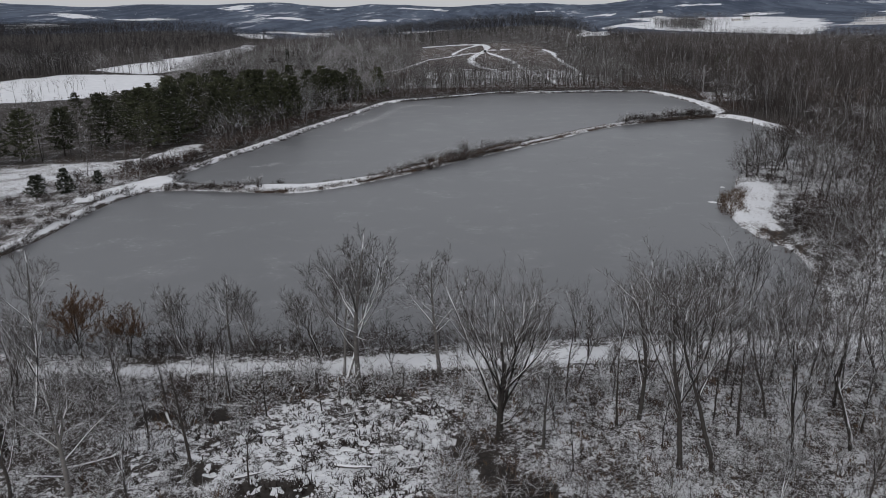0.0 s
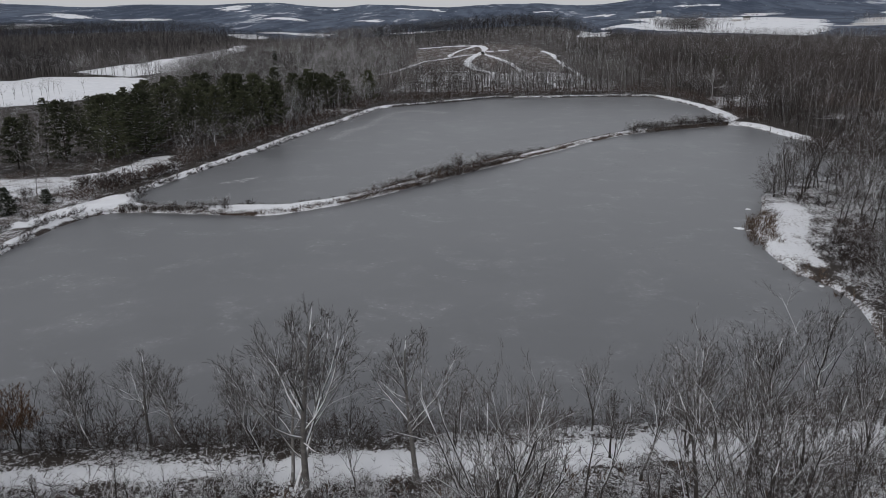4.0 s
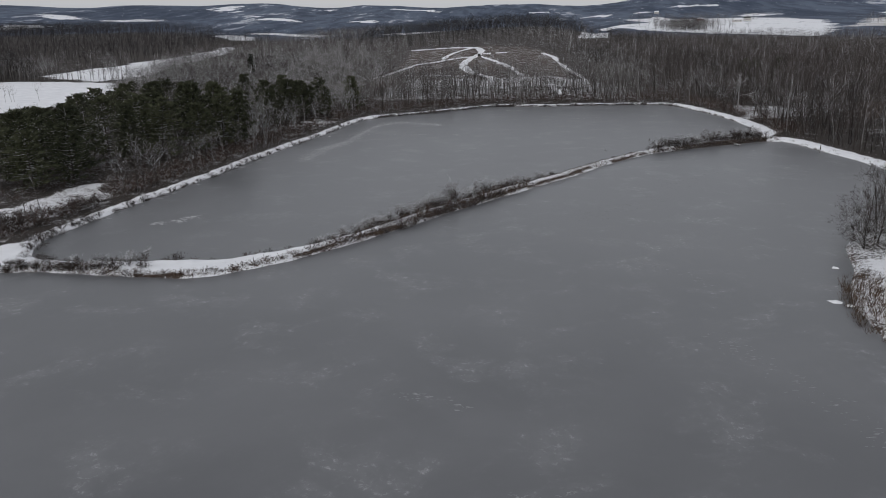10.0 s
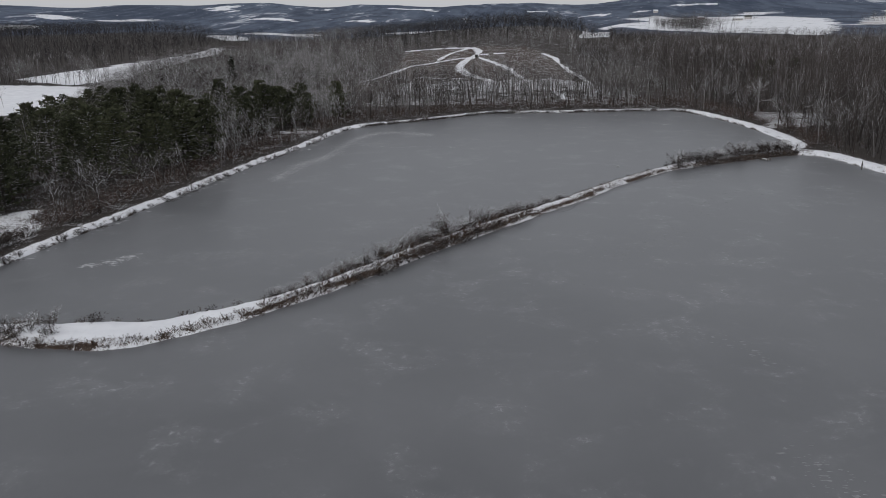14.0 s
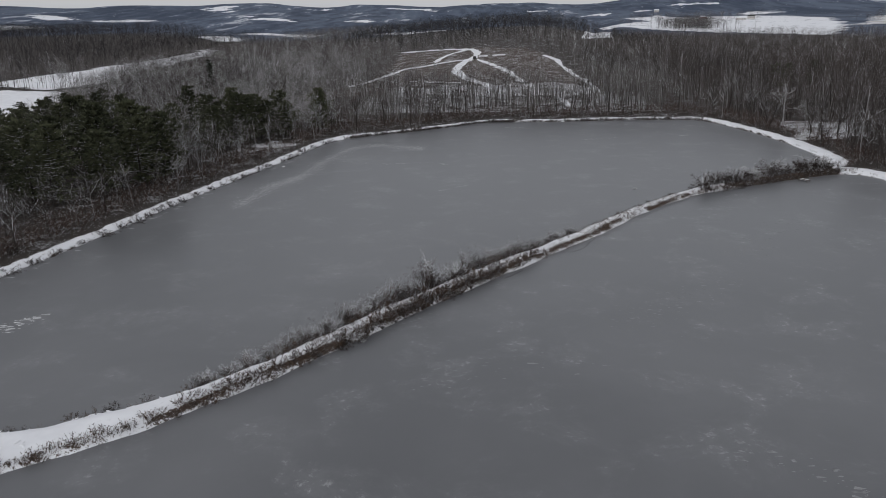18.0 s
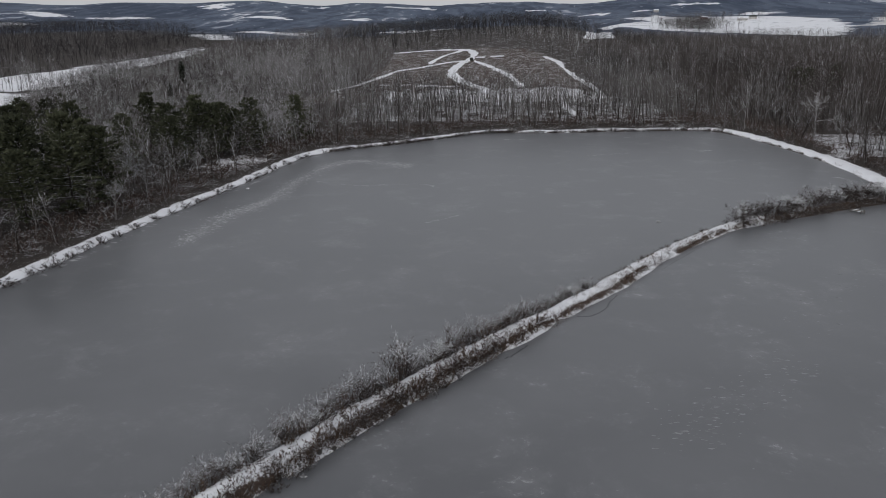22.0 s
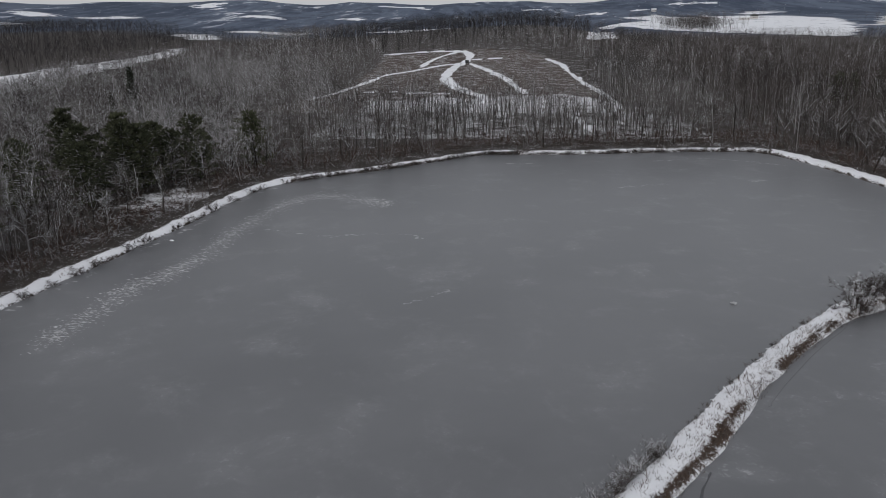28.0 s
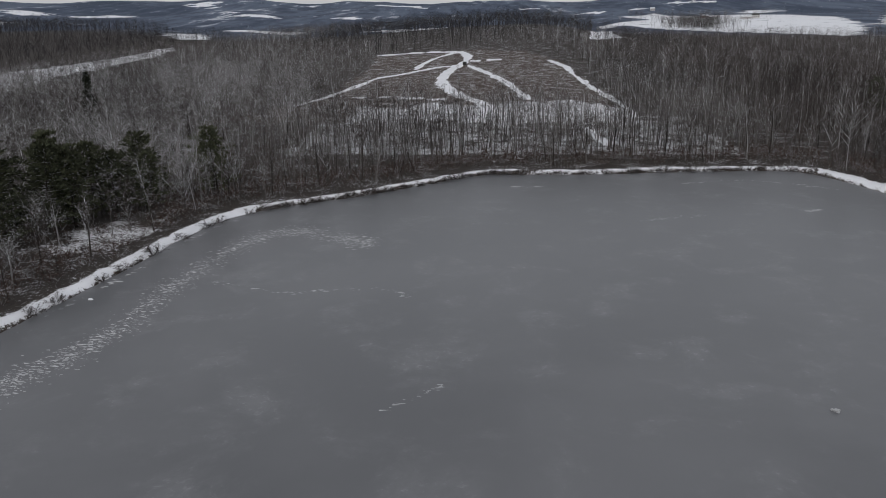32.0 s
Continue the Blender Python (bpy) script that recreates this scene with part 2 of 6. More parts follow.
def line_distance(x, y, line, closed=False):
    best = np.full(x.shape, 1e9)
    n = len(line)
    for k in range(n if closed else n - 1):
        (x1, y1), (x2, y2) = line[k], line[(k + 1) % n]
        dx, dy = x2 - x1, y2 - y1
        t = np.clip(((x - x1) * dx + (y - y1) * dy) / max(dx * dx + dy * dy, 1e-9), 0, 1)
        best = np.minimum(best, (x - x1 - t * dx) ** 2 + (y - y1 - t * dy) ** 2)
    return np.sqrt(best)


def shore_distance(x, y, poly):
    """Metres from the shore, negative on the ice."""
    d = np.full(x.shape, 400.0)
    lo, hi = poly.min(0) - 60, poly.max(0) + 60
    near = (x > lo[0]) & (x < hi[0]) & (y > lo[1]) & (y < hi[1])
    d[near] = line_distance(x[near], y[near], poly, True) * np.where(inside(x[near], y[near], poly), -1, 1)
    return d


NORTH_POND = chaikin([(-75, 143), (-73.6, 150), (-71, 161.5), (-67, 176), (-62.5, 192.5), (-60.6, 203), (-55.9, 220), (-52.5, 231.6), (-49, 244.5), (-46.6, 257),
    (-42.6, 267.5), (-31, 274.8), (-22, 279.2), (-9.7, 288), (-2, 293.5), (4, 296.2), (19, 295.3), (44, 298.6), (66, 300.2), (72.5, 298),
    (78.5, 282), (82.5, 264), (83.4, 245), (81.5, 235.4), (63.5, 225.8), (48.6, 219.6), (41.3, 214.6), (32.0, 206.9), (20.7, 195.2), (13.7, 187.4),
    (-2.6, 172.5), (-13.8, 160.1), (-22.7, 149.3), (-30.9, 142.3), (-38.8, 138.0), (-45, 137.3), (-55, 136.5), (-63.6, 135.8), (-70.5, 136.9)])
SOUTH_POND = chaikin([(-73, 131.3), (-67, 132.3), (-57.5, 131.6), (-47, 130.7), (-40.8, 131.2), (-36.3, 133.6), (-28.5, 139), (-22.4, 144.6), (-14, 153.7), (-5.5, 163.3),
    (4.8, 173.9), (13.6, 182.8), (19.7, 188.8), (26.9, 197.6), (36.9, 207.2), (46, 214.2), (63.2, 221.8), (83.4, 230.8), (87, 216), (89.7, 206.5),
    (92, 195), (89, 178), (76, 163), (63, 156), (54.5, 146), (52.5, 138), (46, 128.6), (44.2, 118.8), (44, 110.5), (47.8, 103.4),
    (47.4, 97), (44.8, 90), (41, 79), (29, 76.2), (9, 73.7), (-10.4, 71), (-30, 68.8), (-42, 67.4), (-56, 66.6), (-70, 68.5),
    (-77, 78), (-78.5, 92), (-77.6, 100), (-77.4, 110), (-78.3, 121), (-76.5, 128)])
CAUSEWAY = rounded_line([(-72, 134.6), (-55, 134.1), (-46, 134.1), (-38.8, 135.4), (-29.6, 140.9), (-18.4, 151.2), (-4.0, 168.0), (13.4, 185.4), (28.9, 202.3), (43.6, 214.6), (62.6, 223.8), (80, 231.4)])
PAD = [(-88, 119), (-79, 122.5), (-75.5, 130.5), (-68, 134), (-70.6, 138), (-75.5, 142.6), (-81, 138), (-86, 128)]
MEADOW = [(-124, 146), (-110.6, 151.5), (-96, 161), (-90, 176), (-84, 181), (-77, 165), (-84, 153), (-94, 144), (-106, 124), (-128, 118)]
EAST_BEACH = [(44.5, 111), (49, 109), (50.5, 115), (53.5, 122.5), (57.5, 130), (60, 137), (58, 141), (55, 140), (53, 135), (50, 131), (45.5, 128), (43.5, 118)]
MARSH = [(-33, 54), (-24, 56.5), (-18, 60), (-4, 61.5), (-2.5, 56), (-5, 48), (-12, 46), (-21, 48), (-30, 47)]
HAYFIELD = [(-420, 262), (-300, 341), (-286, 402), (-214, 384), (-192, 352), (-180, 322), (-179, 298), (-198, 276), (-240, 252), (-310, 238)]
LONGFIELD = [(-288, 425), (-287, 524), (-284, 627), (-308, 780), (-279, 715), (-243, 586), (-236, 489), (-215, 431), (-229, 395)]
EAST_GLADE = [(87, 261), (90, 288), (112, 290), (108, 264)]
FAR_GLADE = [(112, 234), (126, 252), (205, 256), (195, 233)]
SEDGE = [(126, 262), (140, 300), (230, 320), (220, 258)]
WEST_GLADE = [(-66, 246), (-63, 258), (-55.5, 264), (-52, 257), (-57, 247)]
CLEARING = [(-84, 352), (-60, 394), (-54, 461), (-60, 545), (-8, 556), (30, 545), (46, 500), (46, 440), (50, 384), (48, 350), (14, 344), (-26, 350), (-50, 350)]
SNOWBAND = [(-45, 377), (3, 384), (20, 386), (46, 382), (51, 362), (45, 346), (17, 344), (2, 346), (-40, 352)]
TRACKS = [rounded_line(p) for p in (
    [(-60, 549), (-31, 555), (-8, 550), (-4, 524), (-7, 499), (-14, 472), (-16, 439), (-12, 416), (-5, 397), (3, 382), (5, 362)],
    [(-4, 490), (5, 464), (12, 438), (16, 415), (19, 392)],
    [(-13, 548), (-27, 517), (-31, 480)], [(-7, 494), (-23, 484), (-39, 460), (-47, 452), (-50, 431), (-55, 415), (-60, 394), (-66, 382)],
    [(40, 505), (46, 484), (45, 453), (47, 417), (50, 386), (50, 362), (46, 350)], [(30, 345), (32, 332), (33, 321)],
    [(-4, 507), (13, 511)], [(-46, 397), (-31, 397), (-13, 392)])]
PINES = ((-76, 206, 14.5), (-83, 200, 15.5), (-88, 194, 15), (-90, 204, 16), (-79, 228, 14.5), (-63, 265, 11.5), (-66, 258, 13.5), (-58, 268, 11), (-71, 248, 12.5), (-92, 178, 14.5), (-97, 172, 14), 
         (-69, 256, 15), (-72, 262, 14.5), (-66, 263, 13.5), (-75, 254, 14), (-61, 270.5, 12.3), (-50, 277, 12.6), (-73, 214, 16.5), (-71, 220, 15.5), (-78, 221, 16), (-80, 212, 17), (-85, 218, 17),
         (-95.6, 184.5, 17), (-91, 212, 17), (-98, 200.5, 17), (-102, 190, 15), (-96, 222, 15),
         (-123, 155, 14), (-117, 163, 14), (-128, 151, 13), (-110, 171, 15.5), (-102, 176, 16), (-106, 181, 14), (-159, 229, 8), (-145, 224, 8.5), (-135, 224, 11), (-133, 234, 10.5), (-129, 244, 12.9), (-126, 256, 13.7), (-118, 262, 13.9), (-157, 270, 6), (-154, 284, 8.6), (-151, 301, 9.2), (-142, 309, 9.5), (-140, 214, 9), (-150, 240, 7.5), (-142, 250, 10), (-136, 264, 11), (-145, 285, 9.5),
         (-132, 280, 12), (-120, 240, 13), (-112, 250, 14), (-122, 228, 12), (-113, 232, 14), (-108, 240, 14), (-116, 218, 13), (-128, 212, 11), (-108, 226, 15), (-106, 262, 14), (-120, 272, 13), (-126, 200, 10), (-134, 188, 9), (-118, 206, 12), (-112, 196, 13), (-82, 246, 13), (-100, 250, 13), (-88, 268, 14), (-134, 146, 12))
DAM_CREST = rounded_line([(-95, 61), (-56, 62), (-39, 63), (-10, 66.4), (9, 69), (28, 71.6), (44, 74), (70, 77)])


def land(x, y):
    """The height of the land away from the banks."""
    z = 0.35 + 0.8 * (fbm(x, y, 40, 3, 3) - 0.5) + 0.25 * (fbm(x, y, 6, 2, 9) - 0.5)
    z = z * smooth(y, 40, 90) + (0.2 + 0.3 * (fbm(x, y, 5, 3, 5) - 0.5)) * (1 - smooth(y, 40, 90))
    z = z + 20 * np.exp(-0.5 * (((x - 55) / np.where(x > 55, 62, 150)) ** 2 + ((y - 770) / 190) ** 2))
    r = np.hypot(x, y - 170)
    az = np.degrees(np.arctan2(x, y - 170))
    east = smooth(az, 4, 14)
    west = 1 - smooth(az, -22, -14)
    # the west ridge, the east plateau, the valley and the hills behind
    z = z + west * 17 * smooth(-x, 285, 480) * smooth(y, 150, 300)
    z = z + east * smooth(r, 500, 2000) * 16 + smooth(az, 6, 19) * smooth(r, 2100, 3600) * 135
    z = z + (1 - east) * (-34 * smooth(r, 850, 1500) + (88 + 7 * np.sin(az / 4.0) + 5 * np.sin(az / 1.7 + 1)) * smooth(r, 1700, 3700))
    z = z + 22 * (fbm(x, y, 700, 3, 21) - 0.5) * smooth(r, 1300, 2200) + (1 - east) * 26 * smooth(r, 2900, 3700) + 9 * (fbm(x, y, 110, 3, 27) - 0.5) * smooth(r, 3000, 3500) + 26 * (fbm(x, y, 380, 3, 23) - 0.5) * smooth(r, 2300, 2900)
    return z


def ground(x, y):
    d = np.minimum(shore_distance(x, y, NORTH_POND), shore_distance(x, y, SOUTH_POND))
    wobble = d + 0.9 * (fbm(x, y, 3.0, 3, 31) - 0.5)
    crest = 0.75 + 0.25 * (fbm(x, y, 4, 3, 41) - 0.5)
    bank = -0.8 + (crest + 0.8) * smooth(wobble, -1.3, 1.5)
    away = smooth(d, 4.5, 9.0)
    z = bank * (1 - away) + land(x, y) * away
    return RISE * np.where(d < -3, -0.9, z), d


def cover(x, y, d):
    """How much snow lies, how much dry grass shows, and how far it turns to haze-tinted woodland."""
    n = x.shape
    snow, grass, far = np.full(n, 0.35), np.full(n, 0.12), np.zeros(n)
    snow[x > 84] = 0.29
    snow[x < -240] = 0.2
    snow[(y > 309) & (y < 356) & (x > -48) & (x < 64)] = 0.47
    wob = 1.4 * (fbm(x, y, 2.5, 3, 51) - 0.5)

    def lay(mask, s, g=None):
        snow[mask] = s
        if g is not None:
            grass[mask] = g

    def area(poly, s, g=None, soft=3.0, grain=8.0):
        poly = np.array(poly, float)
        lo, hi = poly.min(0) - 5 - soft, poly.max(0) + 5 + soft
        near = (x > lo[0]) & (x < hi[0]) & (y > lo[1]) & (y < hi[1])
        idx = np.nonzero(near)
        jx = x[idx] + soft * (fbm(x[idx], y[idx], grain, 3, 61) - 0.5)
        jy = y[idx] + soft * (fbm(x[idx], y[idx], grain, 3, 71) - 0.5)
        hit = inside(jx, jy, poly)
        pick = tuple(i[hit] for i in idx)
        snow[pick] = s
        if g is not None:
            grass[pick] = g

    jx = x + 26 * (fbm(x, y, 16, 3, 52) - 0.5)
    jy = y + 26 * (fbm(x, y, 16, 3, 53) - 0.5) * smooth(np.abs(y - 72), 0, 14)
    lay((jx < -80) & (jy > 80) & (jy < 150), 0.46, 0.5)
    lay((jx > 45) & (jx < 100) & (y > 76) & (jy < 188), 0.51, 0.3)
    south = y < np.interp(x, DAM_CREST[:, 0], DAM_CREST[:, 1]) + 4
    lay(south, (0.47 + 0.065 * smooth(jx, -6, 10) - 0.015 * (1 - smooth(jx, -30, -14)) - 0.08 * smooth(x, 48, 70))[south], 0.22)
    area(MARSH, 0.52, 0.2, 8)
    lay(line_distance(x, y, [(-2, 54.6), (0.5, 52), (3, 50), (7, 48.4)]) + wob < 1.0, 0.1, 0.0)
    for cx, cy, w, h in ((-29.0, 57.2, 4.5, 1.0), (-31.6, 55.4, 2.4, 0.7), (-17.2, 48.3, 3.2, 0.6), (-24.0, 49.4, 2.0, 0.5)):
        lay(((x - cx) / w) ** 2 + ((y - cy) / h) ** 2 + 0.8 * wob < 1.0, 0.12, 0.0)
    area(MEADOW, 0.57, 0.5, 10)
    area(EAST_BEACH, 0.64, 0.5, 3)
    area(EAST_GLADE, 0.50, 0.4, 14)
    area(FAR_GLADE, 0.50, 0.7, 16)
    area(SEDGE, 0.12, 1.0, 10)
    area(WEST_GLADE, 0.485, 0.4, 15, 5)
    area(CLEARING, 0.395, 0.75, 12)
    area(SNOWBAND, 0.56, 0.4, 20)
    e = d + np.where(y > 80, 0.6, 1.0) * wob
    west_side = (x < -40) & (y > 140)
    north_side = (y > 268) & ~west_side
    east_side = (x > 74) & (y > 185)
    out = np.where(east_side, 3.4, np.where(north_side, 1.7, np.where(west_side, 1.9, 2.2)))
    ring = (d > -2) & (d < 6) & (y > 80)
    bank = ring & ~((x > 41) & (y < 190))
    lay(bank & (e < out), 0.38, 0.35)
    inset = np.minimum(e - np.where(west_side, 0.15, 0.7), out - e)
    lay(bank & (e < out), (0.38 + 0.55 * smooth(inset, -0.2, 0.6))[bank & (e < out)], 0.3)
    lay(ring & (x > 41) & (y < 190) & (e < 0.8), 0.50, 0.8)
    path = line_distance(x, y, CAUSEWAY)
    on = (path < 4.5) & (d > -1)
    to_south, to_north = shore_distance(x, y, SOUTH_POND), shore_distance(x, y, NORTH_POND)
    thick = smooth(x, -27, -16) * (1 - smooth(x, 2, 12))
    edge = np.where((x > -54) & (x < -28), 1.0, 0.36 * (to_south + to_north))
    inset = np.minimum(to_north - 0.1 - 0.9 * thick, to_south - edge) + 0.6 * wob
    lay(on, (0.31 + 0.67 * smooth(inset, -0.6, 0.35))[on], 0.8)
    lay(on & (x > -54) & (to_south < 0.45 + 0.4 * wob), 0.60, 0.8)
    lay(on & (x < -54), 0.54, 0.5)
    lay(on & (x > 50) & (x < 78.5), 0.36, 0.5)
    berm = (d > 0.0) & (d < 5) & (x > 79.5) & (y > 190) & (y < 262)
    lay(berm, (0.36 + 0.58 * smooth(np.minimum(d - 0.3, 3.6 - d) + 0.4 * wob, -0.4, 0.6))[berm], 0.3)
    crest = np.where(x < -16, 0.42, 1.1) - line_distance(x, y, DAM_CREST) - 0.6 * wob
    top = (crest > -0.7) & (x > -90) & (x < 66)
    lay(top, (0.46 + 0.46 * smooth(crest, -0.6, 0.5))[top], 0.3)
    area(PAD, 1.0, 0.2, 1.0)
    area(HAYFIELD, 1.0, 0.2)
    area(LONGFIELD, 0.95, 0.4, 12, 20)
    for line in TRACKS:
        lo, hi = line.min(0) - 8, line.max(0) + 8
        near = np.nonzero((x > lo[0]) & (x < hi[0]) & (y > lo[1]) & (y < hi[1]))
        hit = line_distance(x[near], y[near], line) + 2.4 * (fbm(x[near], y[near], 8, 3, 81) - 0.5) < (2.3 if line is TRACKS[0] else 0.7 if line is TRACKS[5] else 1.3)
        lay(tuple(i[hit] for i in near), 0.97, 0.3)
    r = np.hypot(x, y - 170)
    # Fades with distance into the woodland colour that holds the painted haze.
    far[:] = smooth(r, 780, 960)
    snow[r > 900] = 0.0
    for poly in FAR_FIELDS:
        if min(q[1] for q in poly) > 1700:
            c = np.mean(poly, axis=0)
            poly = [(c[0] + 0.9 * (q[0] - c[0]), c[1] + 0.62 * (q[1] - c[1])) for q in poly]
        area(poly, 1.0, 0.9 if len(poly) > 4 and 500 < poly[0][0] < 1000 else 0.2, 110.0 if min(q[1] for q in poly) > 1500 else 14.0, 120.0)
    return snow, grass, far


FAR_FIELDS = [
    [(-1890, 2560), (-1893, 2660), (-1771, 2640), (-1660, 2420), (-1759, 2380)], [(-1647, 2541), (-1618, 2687), (-1491, 2860), (-1400, 2720), (-1351, 2376), (-1440, 2430)],
    [(-1450, 3240), (-1250, 3330), (-1220, 3010), (-1441, 3130)], [(-1060, 2730), (-990, 2730), (-980, 2610), (-1020, 2640)],
    [(-990, 2590), (-898, 2690), (-865, 2720), (-765, 2640), (-735, 2520), (-863, 2560)], [(-630, 2840), (-520, 2760), (-490, 2820), (-450, 2711), (-501, 2640)],
    [(-560, 3680), (-300, 3640), (-260, 3400), (-420, 3430)], [(-900, 3600), (-820, 3600), (-815, 3440), (-890, 3450)],
    [(-823, 1945), (-730, 2020), (-582, 2205), (-530, 2220), (-520, 1985), (-691, 1900)]]
FAR_FIELDS += [
    [(-350, 2080), (-295, 2310), (-160, 2500), (-60, 2520), (-70, 2250), (-250, 2030)], [(-1740, 2060), (-1625, 2300), (-1540, 2130), (-1564, 1840)],
    [(206, 1196), (262, 1290), (263, 1173), (312, 1037), (387, 965), (425, 880), (588, 1142), (757, 1513), (844, 2111), (717, 2130), (560, 1760), (606, 2349), (400, 1942), (370, 1538), (237, 1390)],
    [(84, 620), (106, 745), (165, 1050), (195, 1095), (128, 715), (95, 628)],
    [(872, 2370), (947, 2370), (965, 2190), (874, 2160)], [(716, 2660), (933, 2700), (945, 2640), (790, 2590)], [(558, 2625), (640, 2650), (631, 2505), (550, 2510)],
    [(158, 3240), (300, 3300), (281, 3070), (180, 3110)], [(373, 2750), (481, 2610), (470, 2520), (374, 2650)], [(-400, 930), (-380, 1000), (-335, 920), (-350, 880)]]
FAR_FIELDS += [
    [(600, 1150), (740, 1345), (900, 1600), (1100, 1700), (1000, 1400), (800, 1150)], [(900, 1150), (1000, 1400), (1250, 1700), (1300, 1500), (1050, 1150)], [(1180, 2000), (1260, 2170), (1330, 2120), (1280, 1960)]]


def axis(spans):
    """Grid lines: (from, to, step), growing in even ratio where two steps are given."""
    lines = []
    for a, b, s0, s1 in spans:
        n = max(2, int(round(2 * abs(b - a) / (s0 + s1))))
        w = np.linspace(s0, s1, n)
        lines.append(a + (b - a) * np.concatenate([[0], np.cumsum(w)[:-1]]) / w.sum())
    lines.append([spans[-1][1]])
    return np.concatenate(lines)


def build_ground():
    xs = axis([(-4600, -420, 110, 20), (-420, -118, 7, 3), (-118, -88, 1.8, 1.0), (-88, 92, 0.85, 0.85), (92, 118, 1.0, 1.8), (118, 420, 3, 10), (420, 4600, 20, 110)])
    ys = axis([(-700, 30, 60, 3), (30, 56, 2.0, 1.5), (56, 80, 0.9, 0.9), (80, 128, 1.5, 1.5), (128, 304, 0.85, 0.85), (304, 312, 0.85, 1.8), (312, 570, 2.0, 3.6), (570, 900, 6, 13), (900, 4750, 22, 70)])
    gx, gy = np.meshgrid(xs, ys)
    z, d = ground(gx, gy)
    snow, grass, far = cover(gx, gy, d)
    me = bpy.data.meshes.new("ground")
    ny, nx = gx.shape
    co = np.stack([*site(gx, gy), z], -1).reshape(-1, 3).astype(np.float32)
    a = (np.arange(ny - 1)[:, None] * nx + np.arange(nx - 1)[None, :]).ravel()
    quads = np.stack([a, a + 1, a + nx + 1, a + nx], 1).astype(np.int32)
    me.vertices.add(len(co))
    me.vertices.foreach_set("co", co.ravel())
    me.loops.add(quads.size)
    me.loops.foreach_set("vertex_index", quads.ravel())
    me.polygons.add(len(quads))
    me.polygons.foreach_set("loop_start", np.arange(0, quads.size, 4, dtype=np.int32))
    me.polygons.foreach_set("use_smooth", np.ones(len(quads), bool))
    att = me.attributes.new("cover", "FLOAT_COLOR", "POINT")
    rgba = np.stack([snow, grass, far, np.ones_like(far)], -1).reshape(-1).astype(np.float32)
    att.data.foreach_set("color", rgba)
    me.materials.append(M_GROUND)
    me.update()
    return tagged(new("ground", me), "snow-dusted rolling land with dikes, woods floor and far hills", "ground", kind="structure")


build_ground()


def ground_at(x, y):
    return ground(np.atleast_1d(np.asarray(x, float)), np.atleast_1d(np.asarray(y, float)))[0]


def build_ice(name, outline, material, label):
    """A slab of ice that runs on a little under the banks."""
    c = np.stack(site(*np.array(outline).T), 1)
    t = np.roll(c, -1, 0) - np.roll(c, 1, 0)
    nrm = np.stack([t[:, 1], -t[:, 0]], 1) / np.linalg.norm(t, axis=1)[:, None]
    if inside(np.array([c[0, 0] + 0.2 * nrm[0, 0]]), np.array([c[0, 1] + 0.2 * nrm[0, 1]]), c)[0]:
        nrm = -nrm
    c = c + 1.3 * nrm
    bm = bmesh.new()
    top = [bm.verts.new((x, y, 0.0)) for x, y in c]
    low = [bm.verts.new((x, y, -0.12)) for x, y in c]
    up = bm.faces.new(top)
    if up.normal.z < 0 or (up.normal_update() or up.normal.z < 0):
        up.normal_flip()
    for k in range(len(c)):
        j = (k + 1) % len(c)
        bm.faces.new((top[k], low[k], low[j], top[j]))
    bmesh.ops.triangulate(bm, faces=[up])
    me = bpy.data.meshes.new(name)
    bm.to_mesh(me)
    bm.free()
    me.materials.append(material)
    return tagged(new(name, me), label, "pond ice", kind="structure")


build_ice("water_north_pond", NORTH_POND, M_ICE_NORTH, "grey frozen pond with faint frost scuffs")
build_ice("water_south_pond", SOUTH_POND, M_ICE_SOUTH, "large grey frozen pond with cloudy ice")

# ---------------------------------------------------------------- plants: templates
class Geo:
    """Points and three-cornered faces, gathered fast."""

    def __init__(self):
        self.v, self.f, self.n = [], [], 0

    def add(self, verts, faces):
        verts = np.asarray(verts, float)
        self.f.append(np.asarray(faces, int) + self.n)
        self.v.append(verts)
        self.n += len(verts)

    def arrays(self):
        return np.concatenate(self.v), np.concatenate(self.f)

    def mesh(self, name, *materials):
        return mesh_of(name, *self.arrays(), *materials)


def mesh_of(name, v, f, *materials, index=None, shade=False):
    me = bpy.data.meshes.new(name)
    me.vertices.add(len(v))
    me.vertices.foreach_set("co", np.ascontiguousarray(v, np.float32).ravel())
    me.loops.add(f.size)
    me.loops.foreach_set("vertex_index", np.ascontiguousarray(f, np.int32).ravel())
    me.polygons.add(len(f))
    me.polygons.foreach_set("loop_start", np.arange(0, f.size, f.shape[1], dtype=np.int32))
    for m in materials:
        me.materials.append(m)
    if index is not None:
        me.polygons.foreach_set("material_index", np.ascontiguousarray(index, np.int32))
    me.update()
    me.validate()
    return me


def frame_of(d):
    d = d / (np.linalg.norm(d) + 1e-9)
    a = np.cross(d, (0.31, 0.87, 0.38) if abs(d[2]) > 0.9 else (0, 0, 1.0))
    a /= np.linalg.norm(a) + 1e-9
    return d, a, np.cross(d, a)


